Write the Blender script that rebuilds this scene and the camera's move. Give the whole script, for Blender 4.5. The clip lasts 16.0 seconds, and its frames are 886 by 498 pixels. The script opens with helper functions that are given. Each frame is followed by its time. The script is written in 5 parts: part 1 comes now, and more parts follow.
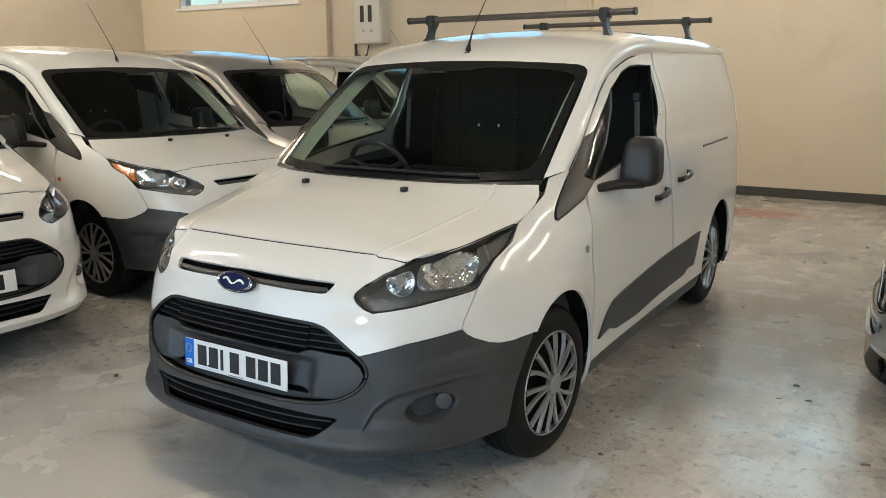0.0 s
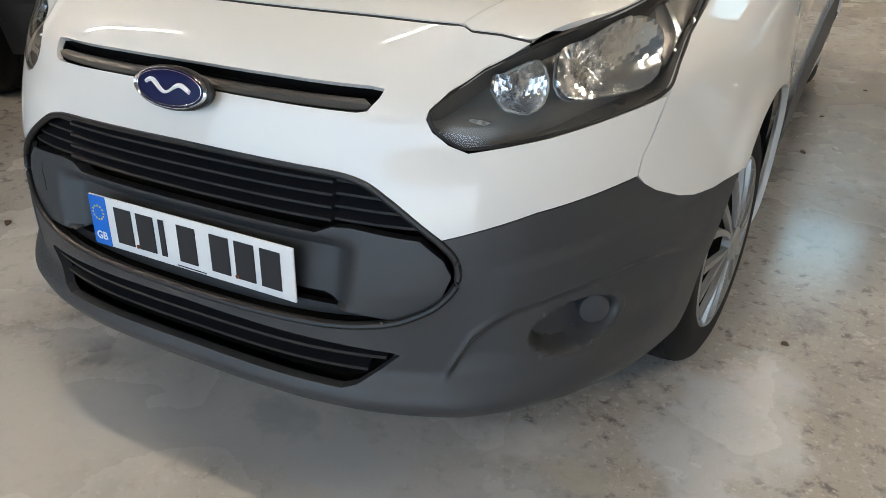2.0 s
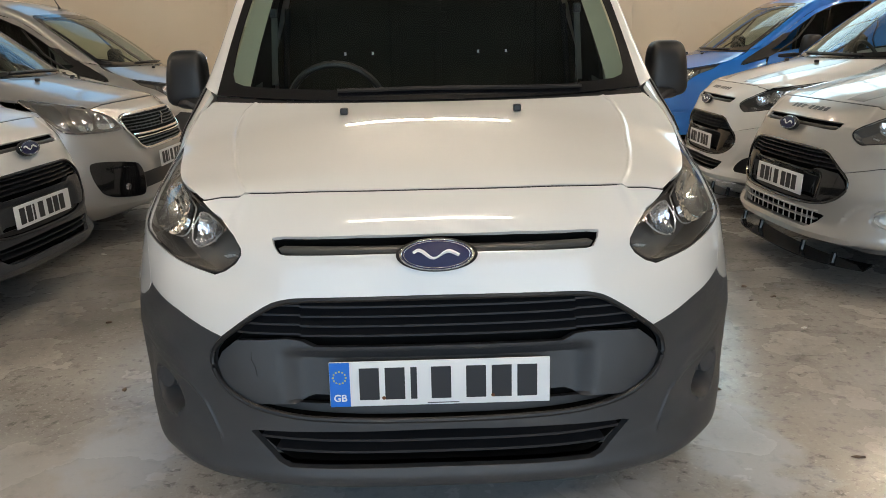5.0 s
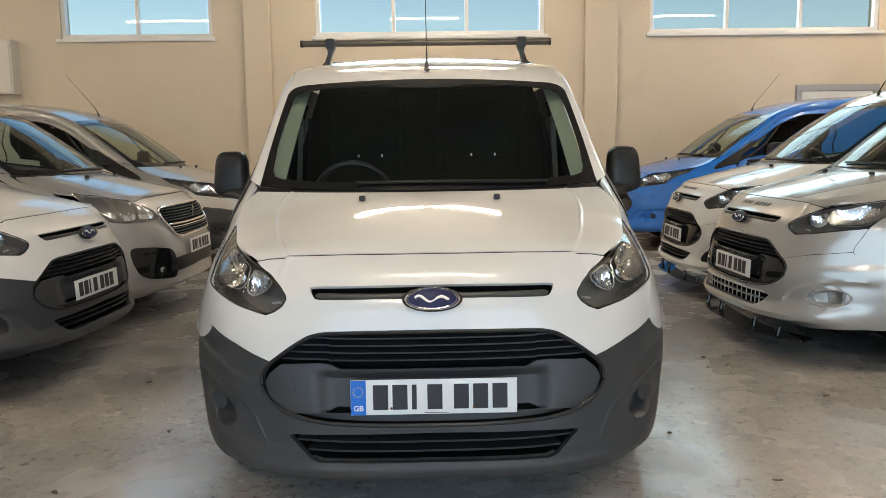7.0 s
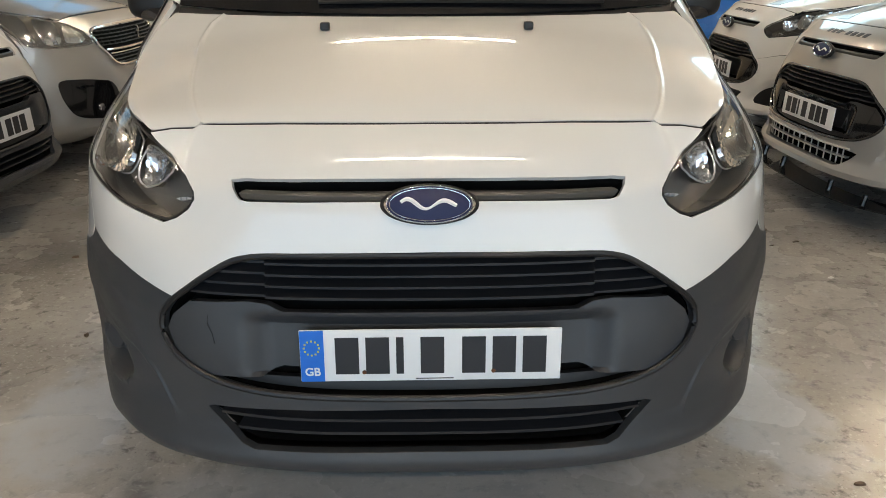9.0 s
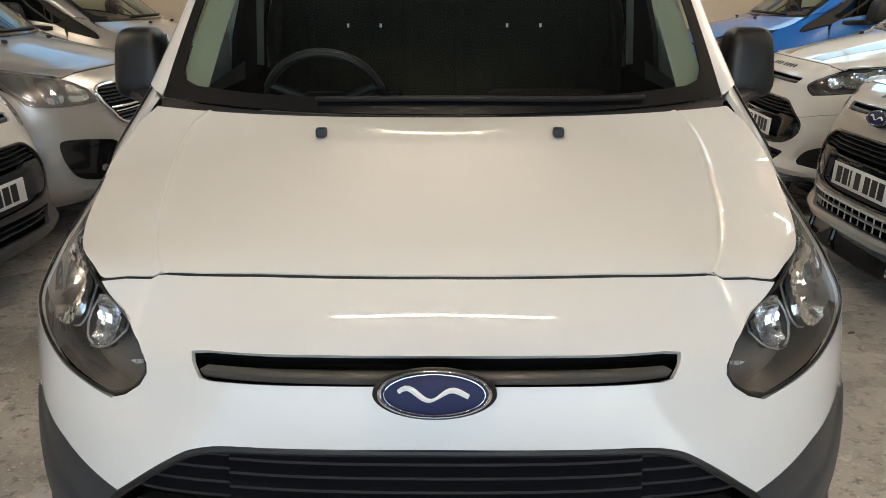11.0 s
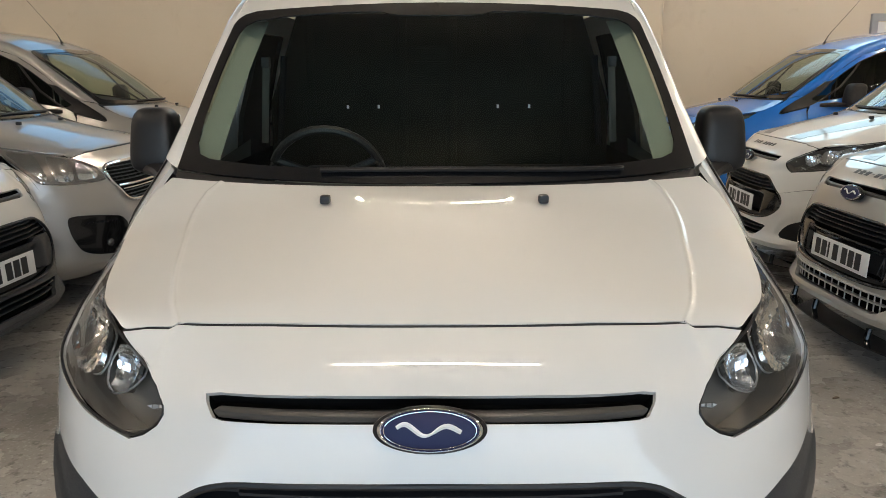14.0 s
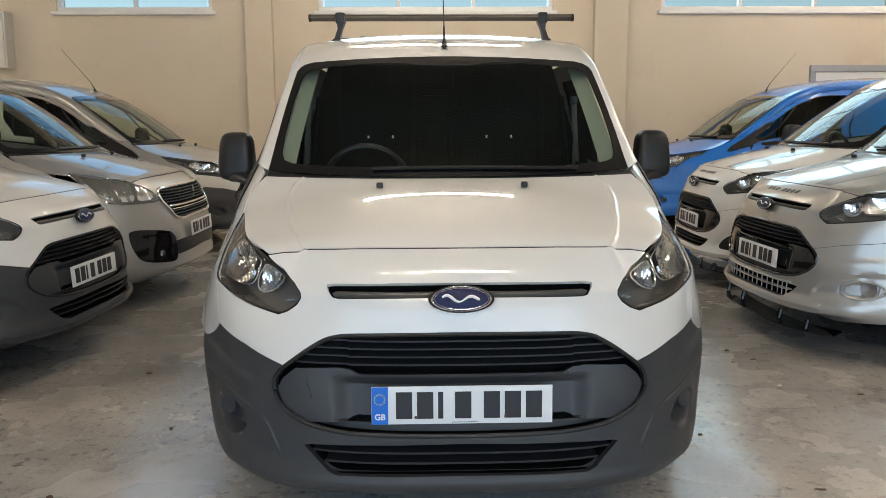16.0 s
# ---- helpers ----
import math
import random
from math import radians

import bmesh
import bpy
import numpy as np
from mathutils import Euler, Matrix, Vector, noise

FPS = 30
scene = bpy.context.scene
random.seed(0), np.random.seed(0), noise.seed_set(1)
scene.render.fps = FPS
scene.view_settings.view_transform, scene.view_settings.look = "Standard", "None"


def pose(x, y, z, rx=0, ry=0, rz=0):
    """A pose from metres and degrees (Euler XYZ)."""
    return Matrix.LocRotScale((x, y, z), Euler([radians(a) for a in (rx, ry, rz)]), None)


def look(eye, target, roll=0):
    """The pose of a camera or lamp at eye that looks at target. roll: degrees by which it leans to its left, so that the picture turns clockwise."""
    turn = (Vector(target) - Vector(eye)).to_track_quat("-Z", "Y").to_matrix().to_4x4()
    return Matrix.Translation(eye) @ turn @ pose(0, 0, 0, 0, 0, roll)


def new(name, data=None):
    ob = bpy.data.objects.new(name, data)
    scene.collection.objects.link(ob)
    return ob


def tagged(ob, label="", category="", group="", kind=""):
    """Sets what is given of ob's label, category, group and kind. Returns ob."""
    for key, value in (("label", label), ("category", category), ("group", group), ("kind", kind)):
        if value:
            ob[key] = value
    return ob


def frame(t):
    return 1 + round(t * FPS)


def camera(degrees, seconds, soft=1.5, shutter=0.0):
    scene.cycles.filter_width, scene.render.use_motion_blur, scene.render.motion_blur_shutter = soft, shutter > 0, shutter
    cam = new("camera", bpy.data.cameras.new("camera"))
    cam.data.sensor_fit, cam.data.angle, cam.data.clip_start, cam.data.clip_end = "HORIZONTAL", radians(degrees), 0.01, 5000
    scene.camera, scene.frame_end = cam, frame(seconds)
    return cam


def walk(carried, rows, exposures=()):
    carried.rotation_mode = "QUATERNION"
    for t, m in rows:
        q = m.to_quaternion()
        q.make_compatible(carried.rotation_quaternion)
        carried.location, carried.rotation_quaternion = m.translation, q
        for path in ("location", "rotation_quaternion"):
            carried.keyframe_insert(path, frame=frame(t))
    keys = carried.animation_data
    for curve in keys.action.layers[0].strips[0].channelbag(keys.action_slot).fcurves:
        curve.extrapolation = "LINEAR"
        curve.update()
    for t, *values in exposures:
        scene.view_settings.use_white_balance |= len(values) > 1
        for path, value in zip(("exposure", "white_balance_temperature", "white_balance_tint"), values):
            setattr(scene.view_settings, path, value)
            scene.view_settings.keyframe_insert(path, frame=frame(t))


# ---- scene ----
cam = camera(58.7, 16.0, soft=0.7)
PATH = [
    (0, (2.088, -1.947, 1.548), (1.067, -0.282, 1.12), -0.1),
    (0.5, (2.016, -1.868, 1.513), (1.007, -0.221, 0.992), 0.3),
    (1, (1.847, -1.543, 1.421), (0.821, 0.043, 0.764), 0.6),
    (1.5, (1.517, -1.24, 1.314), (0.54, 0.311, 0.514), 1.0),
    (2, (1.071, -0.964, 1.24), (0.243, 0.584, 0.281), -0.4),
    (2.5, (0.664, -0.811, 1.264), (0.063, 0.731, 0.142), -1.4),
    (3, (0.324, -0.819, 1.257), (-0.017, 0.791, 0.12), -1.4),
    (3.5, (0.097, -0.832, 1.243), (-0.04, 0.874, 0.208), -2.0),
    (4, (-0.04, -1.107, 1.256), (-0.033, 0.713, 0.427), -1.3),
    (4.5, (-0.01, -1.404, 1.283), (0.018, 0.477, 0.604), -1.1),
    (5, (-0.02, -1.73, 1.299), (0.018, 0.203, 0.786), -1.2),
    (5.2, (-0.037, -1.854, 1.283), (0.001, 0.092, 0.823), -1.4),
    (5.9, (-0.039, -2.224, 1.289), (0.001, -0.239, 0.985), -1.1),
    (6.6, (-0.017, -2.405, 1.297), (0.02, -0.417, 1.044), -0.8),
    (7.3, (-0.015, -2.352, 1.296), (0.038, -0.372, 1.018), -0.5),
    (7.5, (-0.021, -2.299, 1.293), (0.041, -0.321, 1.0), -0.2),
    (7.8, (-0.011, -2.157, 1.266), (0.046, -0.187, 0.937), -0.1),
    (8, (-0.006, -2.019, 1.255), (0.049, -0.058, 0.869), -0.0),
    (8.2, (-0.019, -1.858, 1.256), (0.042, 0.091, 0.811), 0.0),
    (8.9, (-0.008, -1.457, 1.259), (0.036, 0.426, 0.604), -0.1),
    (9.6, (0.011, -1.171, 1.311), (0.024, 0.635, 0.458), -0.2),
    (10.3, (0.023, -1.055, 1.362), (0.013, 0.76, 0.522), -0.3),
    (10.5, (0.024, -1.051, 1.372), (0.011, 0.788, 0.584), -0.3),
    (11, (0.023, -1.037, 1.405), (0.005, 0.86, 0.771), -0.1),
    (11.5, (0.017, -1.04, 1.433), (0.007, 0.904, 0.962), 0.2),
    (12, (0.012, -1.045, 1.459), (0.009, 0.923, 1.101), 0.2),
    (12.5, (0.011, -1.053, 1.466), (0.015, 0.922, 1.154), 0.0),
    (13, (0.015, -1.079, 1.444), (0.021, 0.888, 1.081), 0.0),
    (13.5, (0.016, -1.103, 1.433), (0.018, 0.852, 1.009), -0.4),
    (14, (0.026, -1.177, 1.394), (0.02, 0.774, 0.957), -0.2),
    (14.5, (-0.033, -1.487, 1.342), (-0.014, 0.47, 0.93), 0.1),
    (15, (-0.031, -1.786, 1.333), (0.002, 0.178, 0.958), -0.4),
    (15.5, (-0.034, -2.011, 1.33), (-0.012, -0.042, 0.983), -0.8),
    (16, (-0.104, -2.173, 1.318), (-0.057, -0.199, 1.002), -0.3),
]
walk(cam, [(t, look(eye, target, roll)) for t, eye, target, roll in PATH],
     exposures=((0, 0.38, 6400, 6), (1.5, 0.40, 6330, 8), (2.5, 0.32, 6450, 10), (3.5, 0.30, 6850, 10), (5.0, 0.28, 6650, 10), (7.5, 0.28, 6750, 10), (8.2, 0.29, 6850, 10), (10.5, 0.28, 6600, 10), (12.5, 0.25, 6560, 10), (16, 0.24, 6480, 10)))

# ---- daylight and tubes ----
world = bpy.data.worlds.new("sky")
scene.world = world
world.use_nodes = True
wn = world.node_tree
sky = wn.nodes.new("ShaderNodeTexSky")
sky.sky_type, sky.sun_disc, sky.sun_elevation, sky.sun_rotation = "NISHITA", False, radians(38), radians(150)
wn.links.new(sky.outputs[0], wn.nodes["Background"].inputs[0])
wn.nodes["Background"].inputs[1].default_value = 0.12
scene.view_settings.exposure = 0.0

CEIL, BACK, FRONT, LEFT, RIGHT = 5.0, 9.04, -9.0, -11.8, 10.5
# ceiling tubes: x, y, half-length
# Centre pairs show in reflections; wall-side fittings are added to brighten the hall's sides.
TUBES = [(-0.95, -5.5, 0.92), (0.95, -5.5, 0.92)] + [(x, 0.3, 0.92) for x in (-9.8, -6.5, -4.6, 0.0, 4.6, 6.5)] + [(-9.8, 3.2, 0.92), (-9.8, 5.6, 0.92), (-0.62, 6.35, 0.58), (0.62, 6.35, 0.58), (5.5, 5.0, 0.92), (6.2, 6.9, 0.92)]
SHUTTER = (-8.0, 8.0, 4.2)
lamp = bpy.data.lights.new("doorway_daylight", "AREA")
lamp.shape, lamp.size, lamp.size_y = "RECTANGLE", SHUTTER[1] - SHUTTER[0], SHUTTER[2]
lamp.energy, lamp.color = 380, (0.46, 0.72, 1.0)
ob = new("doorway_daylight", lamp)
ob.matrix_world = look(((SHUTTER[0] + SHUTTER[1]) / 2, FRONT - 0.1, SHUTTER[2] / 2), ((SHUTTER[0] + SHUTTER[1]) / 2, 0, SHUTTER[2] / 2))
for wx, ww, power, tone in ((-9.15, 3.0, 11, (0.20, 0.45, 0.80)), (-4.02, 2.1, 8, (0.22, 0.47, 0.82)), (0.08, 3.2, 42, (0.62, 0.83, 1.0)), (4.85, 3.2, 42, (0.64, 0.84, 1.0))):
    lamp = bpy.data.lights.new("window_daylight", "AREA")
    lamp.shape, lamp.size, lamp.size_y = "RECTANGLE", ww - 0.1, 1.36
    lamp.energy, lamp.color = power, tone
    ob = new("window_daylight", lamp)
    ob.matrix_world = look((wx, BACK + 0.22, 3.57), (wx, 0, 3.57))

# ---- materials ----


def material(name, colour, rough=0.5, metal=0.0, coat=0.0, bump=0.0, scale=30.0, vary=0.06, stain=0.0, stain_scale=1.5,
             spec=0.5, transmission=0.0, alpha=1.0, emit=None, coat_rough=0.03, rand=0.0, ior=1.45):
    m = bpy.data.materials.new(name)
    m.use_nodes = True
    t = m.node_tree
    b = t.nodes["Principled BSDF"]
    b.inputs["Roughness"].default_value, b.inputs["Metallic"].default_value = rough, metal
    b.inputs["Coat Weight"].default_value, b.inputs["Coat Roughness"].default_value = coat, coat_rough
    b.inputs["Specular IOR Level"].default_value, b.inputs["IOR"].default_value = spec, ior
    b.inputs["Transmission Weight"].default_value, b.inputs["Alpha"].default_value = transmission, alpha
    b.inputs["Base Color"].default_value = (*colour, 1)
    if emit:
        b.inputs["Emission Color"].default_value, b.inputs["Emission Strength"].default_value = (*emit[:3], 1), emit[3]
    if vary or stain or bump:
        co = t.nodes.new("ShaderNodeTexCoord")
        fine = t.nodes.new("ShaderNodeTexNoise")
        fine.inputs["Scale"].default_value, fine.inputs["Detail"].default_value = scale, 6
        t.links.new(co.outputs["Object"], fine.inputs["Vector"])
        broad = t.nodes.new("ShaderNodeTexNoise")
        broad.inputs["Scale"].default_value, broad.inputs["Detail"].default_value = stain_scale, 8
        t.links.new(co.outputs["Object"], broad.inputs["Vector"])
        hsv = t.nodes.new("ShaderNodeHueSaturation")
        hsv.inputs["Color"].default_value = (*colour, 1)
        a = t.nodes.new("ShaderNodeMath")
        a.operation = "MULTIPLY_ADD"
        a.inputs[1].default_value, a.inputs[2].default_value = vary * 2, 1 - vary
        t.links.new(fine.outputs[0], a.inputs[0])
        c = t.nodes.new("ShaderNodeMath")
        c.operation = "MULTIPLY_ADD"
        c.inputs[1].default_value = stain * 2
        c.inputs[2].default_value = -stain
        t.links.new(broad.outputs[0], c.inputs[0])
        d = t.nodes.new("ShaderNodeMath")
        d.operation = "ADD"
        t.links.new(a.outputs[0], d.inputs[0])
        t.links.new(c.outputs[0], d.inputs[1])
        t.links.new(d.outputs[0], hsv.inputs["Value"])
        t.links.new(hsv.outputs[0], b.inputs["Base Color"])
        if bump:
            n = t.nodes.new("ShaderNodeBump")
            n.inputs["Strength"].default_value, n.inputs["Distance"].default_value = bump, 0.002
            t.links.new(fine.outputs[0], n.inputs["Height"])
            t.links.new(n.outputs[0], b.inputs["Normal"])
    return m


def thin_glass(name, tint, rough=0.0, through_part=0.9):
    """A thin pane: part clear, part mirror by the angle of view."""
    m = bpy.data.materials.new(name)
    m.use_nodes = True
    t = m.node_tree
    t.nodes.remove(t.nodes["Principled BSDF"])
    out = t.nodes["Material Output"]
    clear, gloss, mix, edge = (t.nodes.new(k) for k in ("ShaderNodeBsdfTransparent", "ShaderNodeBsdfGlossy", "ShaderNodeMixShader", "ShaderNodeLayerWeight"))
    clear.inputs[0].default_value = (*tint, 1)
    gloss.inputs["Roughness"].default_value = rough
    edge.inputs[0].default_value = 0.5
    power, part_gloss = t.nodes.new("ShaderNodeMath"), t.nodes.new("ShaderNodeMath")
    power.operation, part_gloss.operation = "POWER", "MULTIPLY_ADD"
    power.inputs[1].default_value = 5.0
    part_gloss.inputs[1].default_value, part_gloss.inputs[2].default_value = 0.90, 0.033
    t.links.new(edge.outputs["Facing"], power.inputs[0])
    t.links.new(power.outputs[0], part_gloss.inputs[0])
    t.links.new(part_gloss.outputs[0], mix.inputs[0])
    t.links.new(clear.outputs[0], mix.inputs[1])
    t.links.new(gloss.outputs[0], mix.inputs[2])
    t.links.new(mix.outputs[0], out.inputs[0])
    return m


def paint(name, colour, metal=0.0):
    return material(name, colour, 0.42 if not metal else 0.32, metal, 1.0, 0, 3.0, 0.015, 0.02, 1.2, coat_rough=0.02)


WHITE = paint("white_paint", (0.755, 0.75, 0.73))
SILVER = paint("silver_paint", (0.46, 0.45, 0.43), 0.5)
BLUE = paint("blue_paint", (0.002, 0.15, 0.60))
LAMPBOWL = material("lamp_bowl", (0.26, 0.245, 0.225), 0.26, 0.5, vary=0.1, scale=40)
REFLECTOR = material("lamp_reflector", (0.88, 0.90, 0.92), 0.15, 1.0, vary=0.1, scale=120)
PLASTIC = material("dark_grey_plastic", (0.041, 0.0435, 0.048), 0.42, bump=0.25, scale=900, vary=0.1, stain=0.12, stain_scale=6)
BLACK = material("black_plastic", (0.010, 0.010, 0.011), 0.42, bump=0.15, scale=700, vary=0.1)
GLOSSBLACK = material("gloss_black", (0.008, 0.008, 0.009), 0.12, coat=0.6, vary=0)
RUBBER = material("tyre_rubber", (0.009, 0.009, 0.009), 0.6, spec=0.2, bump=0.4, scale=250, vary=0.2, stain=0.25, stain_scale=9)
# Near-black so that recesses and wheel arches hold deep shade by colour.
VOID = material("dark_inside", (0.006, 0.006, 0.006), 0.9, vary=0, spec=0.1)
CHROME = material("chrome", (0.85, 0.85, 0.86), 0.09, 1.0, vary=0)
SATIN = material("satin_alloy", (0.36, 0.36, 0.355), 0.4, 0.7, vary=0.05, scale=60)
GLASS = thin_glass("window_glass", (0.82, 0.90, 0.84))
LENS = thin_glass("lamp_lens", (0.93, 0.94, 0.95))
TINT = thin_glass("tinted_glass", (0.66, 0.76, 0.71))
PLATE_WHITE = material("plate_white", (0.82, 0.83, 0.84), 0.35, vary=0.02, scale=20)
PLATE_BLUE = material("plate_blue", (0.01, 0.16, 0.66), 0.35, vary=0.02)
PLATE_INK = material("plate_ink", (0.02, 0.021, 0.025), 0.4, vary=0)
BADGE_BLUE = material("badge_blue", (0.005, 0.008, 0.058), 0.35, vary=0, spec=0.3)
AMBER = material("amber_lens", (0.75, 0.17, 0.02), 0.15, coat=0.6, vary=0)
TRIM = material("grey_green_trim", (0.23, 0.26, 0.22), 0.8, vary=0.05, bump=0.2, scale=300)
DASH = material("dashboard_plastic", (0.07, 0.078, 0.076), 0.6, bump=0.2, scale=400)
SEAT = material("seat_cloth", (0.018, 0.018, 0.018), 0.9, vary=0.15, scale=40, spec=0.15)
BULK = material("bulkhead_board", (0.019, 0.018, 0.014), 0.85, vary=0.25, scale=8, spec=0.15, stain=0.3, stain_scale=3)
AMBER_INK = material('yellow_ink', (0.8, 0.6, 0.05), 0.5, vary=0)
SLOTBAR = material("slot_bar_plastic", (0.062, 0.058, 0.053), 0.34, bump=0.15, scale=800, vary=0.08)
BELT = material("belt_webbing", (0.075, 0.077, 0.07), 0.7, vary=0.1, scale=300)
RUST = material("rust", (0.16, 0.06, 0.025), 0.8)
SLAT = material("slat_plastic", (0.013, 0.014, 0.017), 0.36, bump=0.1, scale=700, vary=0.1)

# ---- building helpers ----


def link(name, bm, mat, parent=None, label="", smooth=True, angle=None):
    me = bpy.data.meshes.new(name)
    bm.normal_update()
    bm.to_mesh(me)
    bm.free()
    me.materials.append(mat)
    if smooth:
        me.polygons.foreach_set("use_smooth", [True] * len(me.polygons))
        if angle:
            me.set_sharp_from_angle(angle=radians(angle))
    ob = new(name, me)
    if parent:
        ob.parent = parent
    if label:
        ob["label"] = label
    return ob


def part(name, bm, mat, parent, label="", smooth=True, angle=35):
    return link(name, bm, mat, parent, label, smooth, angle)


def add_box(bm, lo, hi, bevel=0.0, m=None):
    lo, hi = Vector(lo), Vector(hi)
    made = bmesh.ops.create_cube(bm, size=1.0)["verts"]
    for v in made:
        v.co = Vector((lo[i] + (v.co[i] + 0.5) * (hi[i] - lo[i]) for i in range(3)))
    if bevel:
        edges = list({e for v in made for e in v.link_edges})
        made = [v for v in bmesh.ops.bevel(bm, geom=edges, offset=bevel, segments=2, profile=0.6, affect="EDGES")["verts"]]
    if m is not None:
        bmesh.ops.transform(bm, matrix=m, verts=list({v for v in made}))
    return made


def box(lo, hi, bevel=0.0, m=None):
    bm = bmesh.new()
    add_box(bm, lo, hi, bevel)
    if m is not None:
        bmesh.ops.transform(bm, matrix=m, verts=bm.verts)
    return bm


def tube(points, radius, seg=10, closed=False, bm=None, flat=1.0):
    """A round bar along points (radius may be a list)."""
    bm = bm or bmesh.new()
    pts = [Vector(p) for p in points]
    rings = []
    for i, p in enumerate(pts):
        a, b = pts[i - 1] if i or closed else p, pts[(i + 1) % len(pts)] if i < len(pts) - 1 or closed else p
        d = (b - a).normalized()
        side = d.cross((0, 0, 1)) if abs(d.z) < 0.95 else d.cross((0, 1, 0))
        side.normalize()
        up = side.cross(d)
        r = radius[i] if isinstance(radius, (list, tuple)) else radius
        rings.append([bm.verts.new(p + side * math.cos(2 * math.pi * k / seg) * r + up * math.sin(2 * math.pi * k / seg) * r * flat) for k in range(seg)])
    for i in range(len(rings) - (0 if closed else 1)):
        a, b = rings[i], rings[(i + 1) % len(rings)]
        for k in range(seg):
            bm.faces.new((a[k], a[(k + 1) % seg], b[(k + 1) % seg], b[k]))
    if not closed:
        bm.faces.new(rings[0][::-1])
        bm.faces.new(rings[-1])
    return bm


def lathe(profile, seg=48, axis="x"):
    """A turned body: profile of (radius, along); axis x."""
    bm = bmesh.new()
    rings = []
    for r, a in profile:
        rings.append([bm.verts.new((a, r * math.cos(2 * math.pi * k / seg), r * math.sin(2 * math.pi * k / seg))) for k in range(seg)])
    for a, b in zip(rings, rings[1:]):
        for k in range(seg):
            bm.faces.new((a[k], b[k], b[(k + 1) % seg], a[(k + 1) % seg]))
    return bm


# ---- the hall ----


def mixed(name, stops, scales, rough, bump, spec=0.5):
    """Worn surface: colours blended by broad and fine noise; rough = (low, high)."""
    m = bpy.data.materials.new(name)
    m.use_nodes = True
    t = m.node_tree
    b = t.nodes["Principled BSDF"]
    b.inputs["Specular IOR Level"].default_value = spec
    co = t.nodes.new("ShaderNodeTexCoord")
    last = None
    for i, (scale, detail, dist, lo, hi, colour) in enumerate(scales):
        n = t.nodes.new("ShaderNodeTexNoise")
        n.inputs["Scale"].default_value, n.inputs["Detail"].default_value = scale, detail
        n.inputs["Distortion"].default_value, n.inputs["Roughness"].default_value = dist, 0.62
        mp = t.nodes.new("ShaderNodeMapping")
        mp.inputs["Location"].default_value = (3.1 * i, 7.7 * i, 1.3 * i)
        t.links.new(co.outputs["Object"], mp.inputs["Vector"])
        t.links.new(mp.outputs[0], n.inputs["Vector"])
        r = t.nodes.new("ShaderNodeMapRange")
        r.inputs["From Min"].default_value, r.inputs["From Max"].default_value = lo, hi
        t.links.new(n.outputs[0], r.inputs["Value"])
        mix = t.nodes.new("ShaderNodeMix")
        mix.data_type = "RGBA"
        t.links.new(r.outputs[0], mix.inputs["Factor"])
        if last is None:
            mix.inputs["A"].default_value = (*stops, 1)
        else:
            t.links.new(last, mix.inputs["A"])
        mix.inputs["B"].default_value = (*colour, 1)
        last = mix.outputs["Result"]
    t.links.new(last, b.inputs["Base Color"])
    n = t.nodes.new("ShaderNodeTexNoise")
    n.inputs["Scale"].default_value, n.inputs["Detail"].default_value = 2.3, 9
    t.links.new(co.outputs["Object"], n.inputs["Vector"])
    r = t.nodes.new("ShaderNodeMapRange")
    r.inputs["From Min"].default_value, r.inputs["From Max"].default_value = 0.35, 0.65
    r.inputs["To Min"].default_value, r.inputs["To Max"].default_value = rough
    t.links.new(n.outputs[0], r.inputs["Value"])
    t.links.new(r.outputs[0], b.inputs["Roughness"])
    f = t.nodes.new("ShaderNodeTexNoise")
    f.inputs["Scale"].default_value, f.inputs["Detail"].default_value = 60, 8
    t.links.new(co.outputs["Object"], f.inputs["Vector"])
    bp = t.nodes.new("ShaderNodeBump")
    bp.inputs["Strength"].default_value, bp.inputs["Distance"].default_value = bump, 0.003
    t.links.new(f.outputs[0], bp.inputs["Height"])
    t.links.new(bp.outputs[0], b.inputs["Normal"])
    return m


CONCRETE = mixed("worn_concrete", (0.44, 0.415, 0.38), (
    (0.35, 4, 0.4, 0.42, 0.62, (0.53, 0.505, 0.47)),
    (0.9, 10, 0.5, 0.48, 0.72, (0.31, 0.29, 0.265)),
    (1.6, 12, 0.8, 0.56, 0.78, (0.60, 0.59, 0.57)),
    (4.5, 14, 0.3, 0.56, 0.70, (0.24, 0.225, 0.21)),
    (11.0, 14, 0.2, 0.60, 0.76, (0.60, 0.59, 0.57)),
    (22.0, 12, 0.1, 0.54, 0.66, (0.20, 0.19, 0.18)),
    (60.0, 8, 0.0, 0.56, 0.70, (0.64, 0.62, 0.59)),
    (150.0, 6, 0.0, 0.60, 0.70, (0.17, 0.165, 0.16))), (0.16, 0.34), 0.10, 0.6)


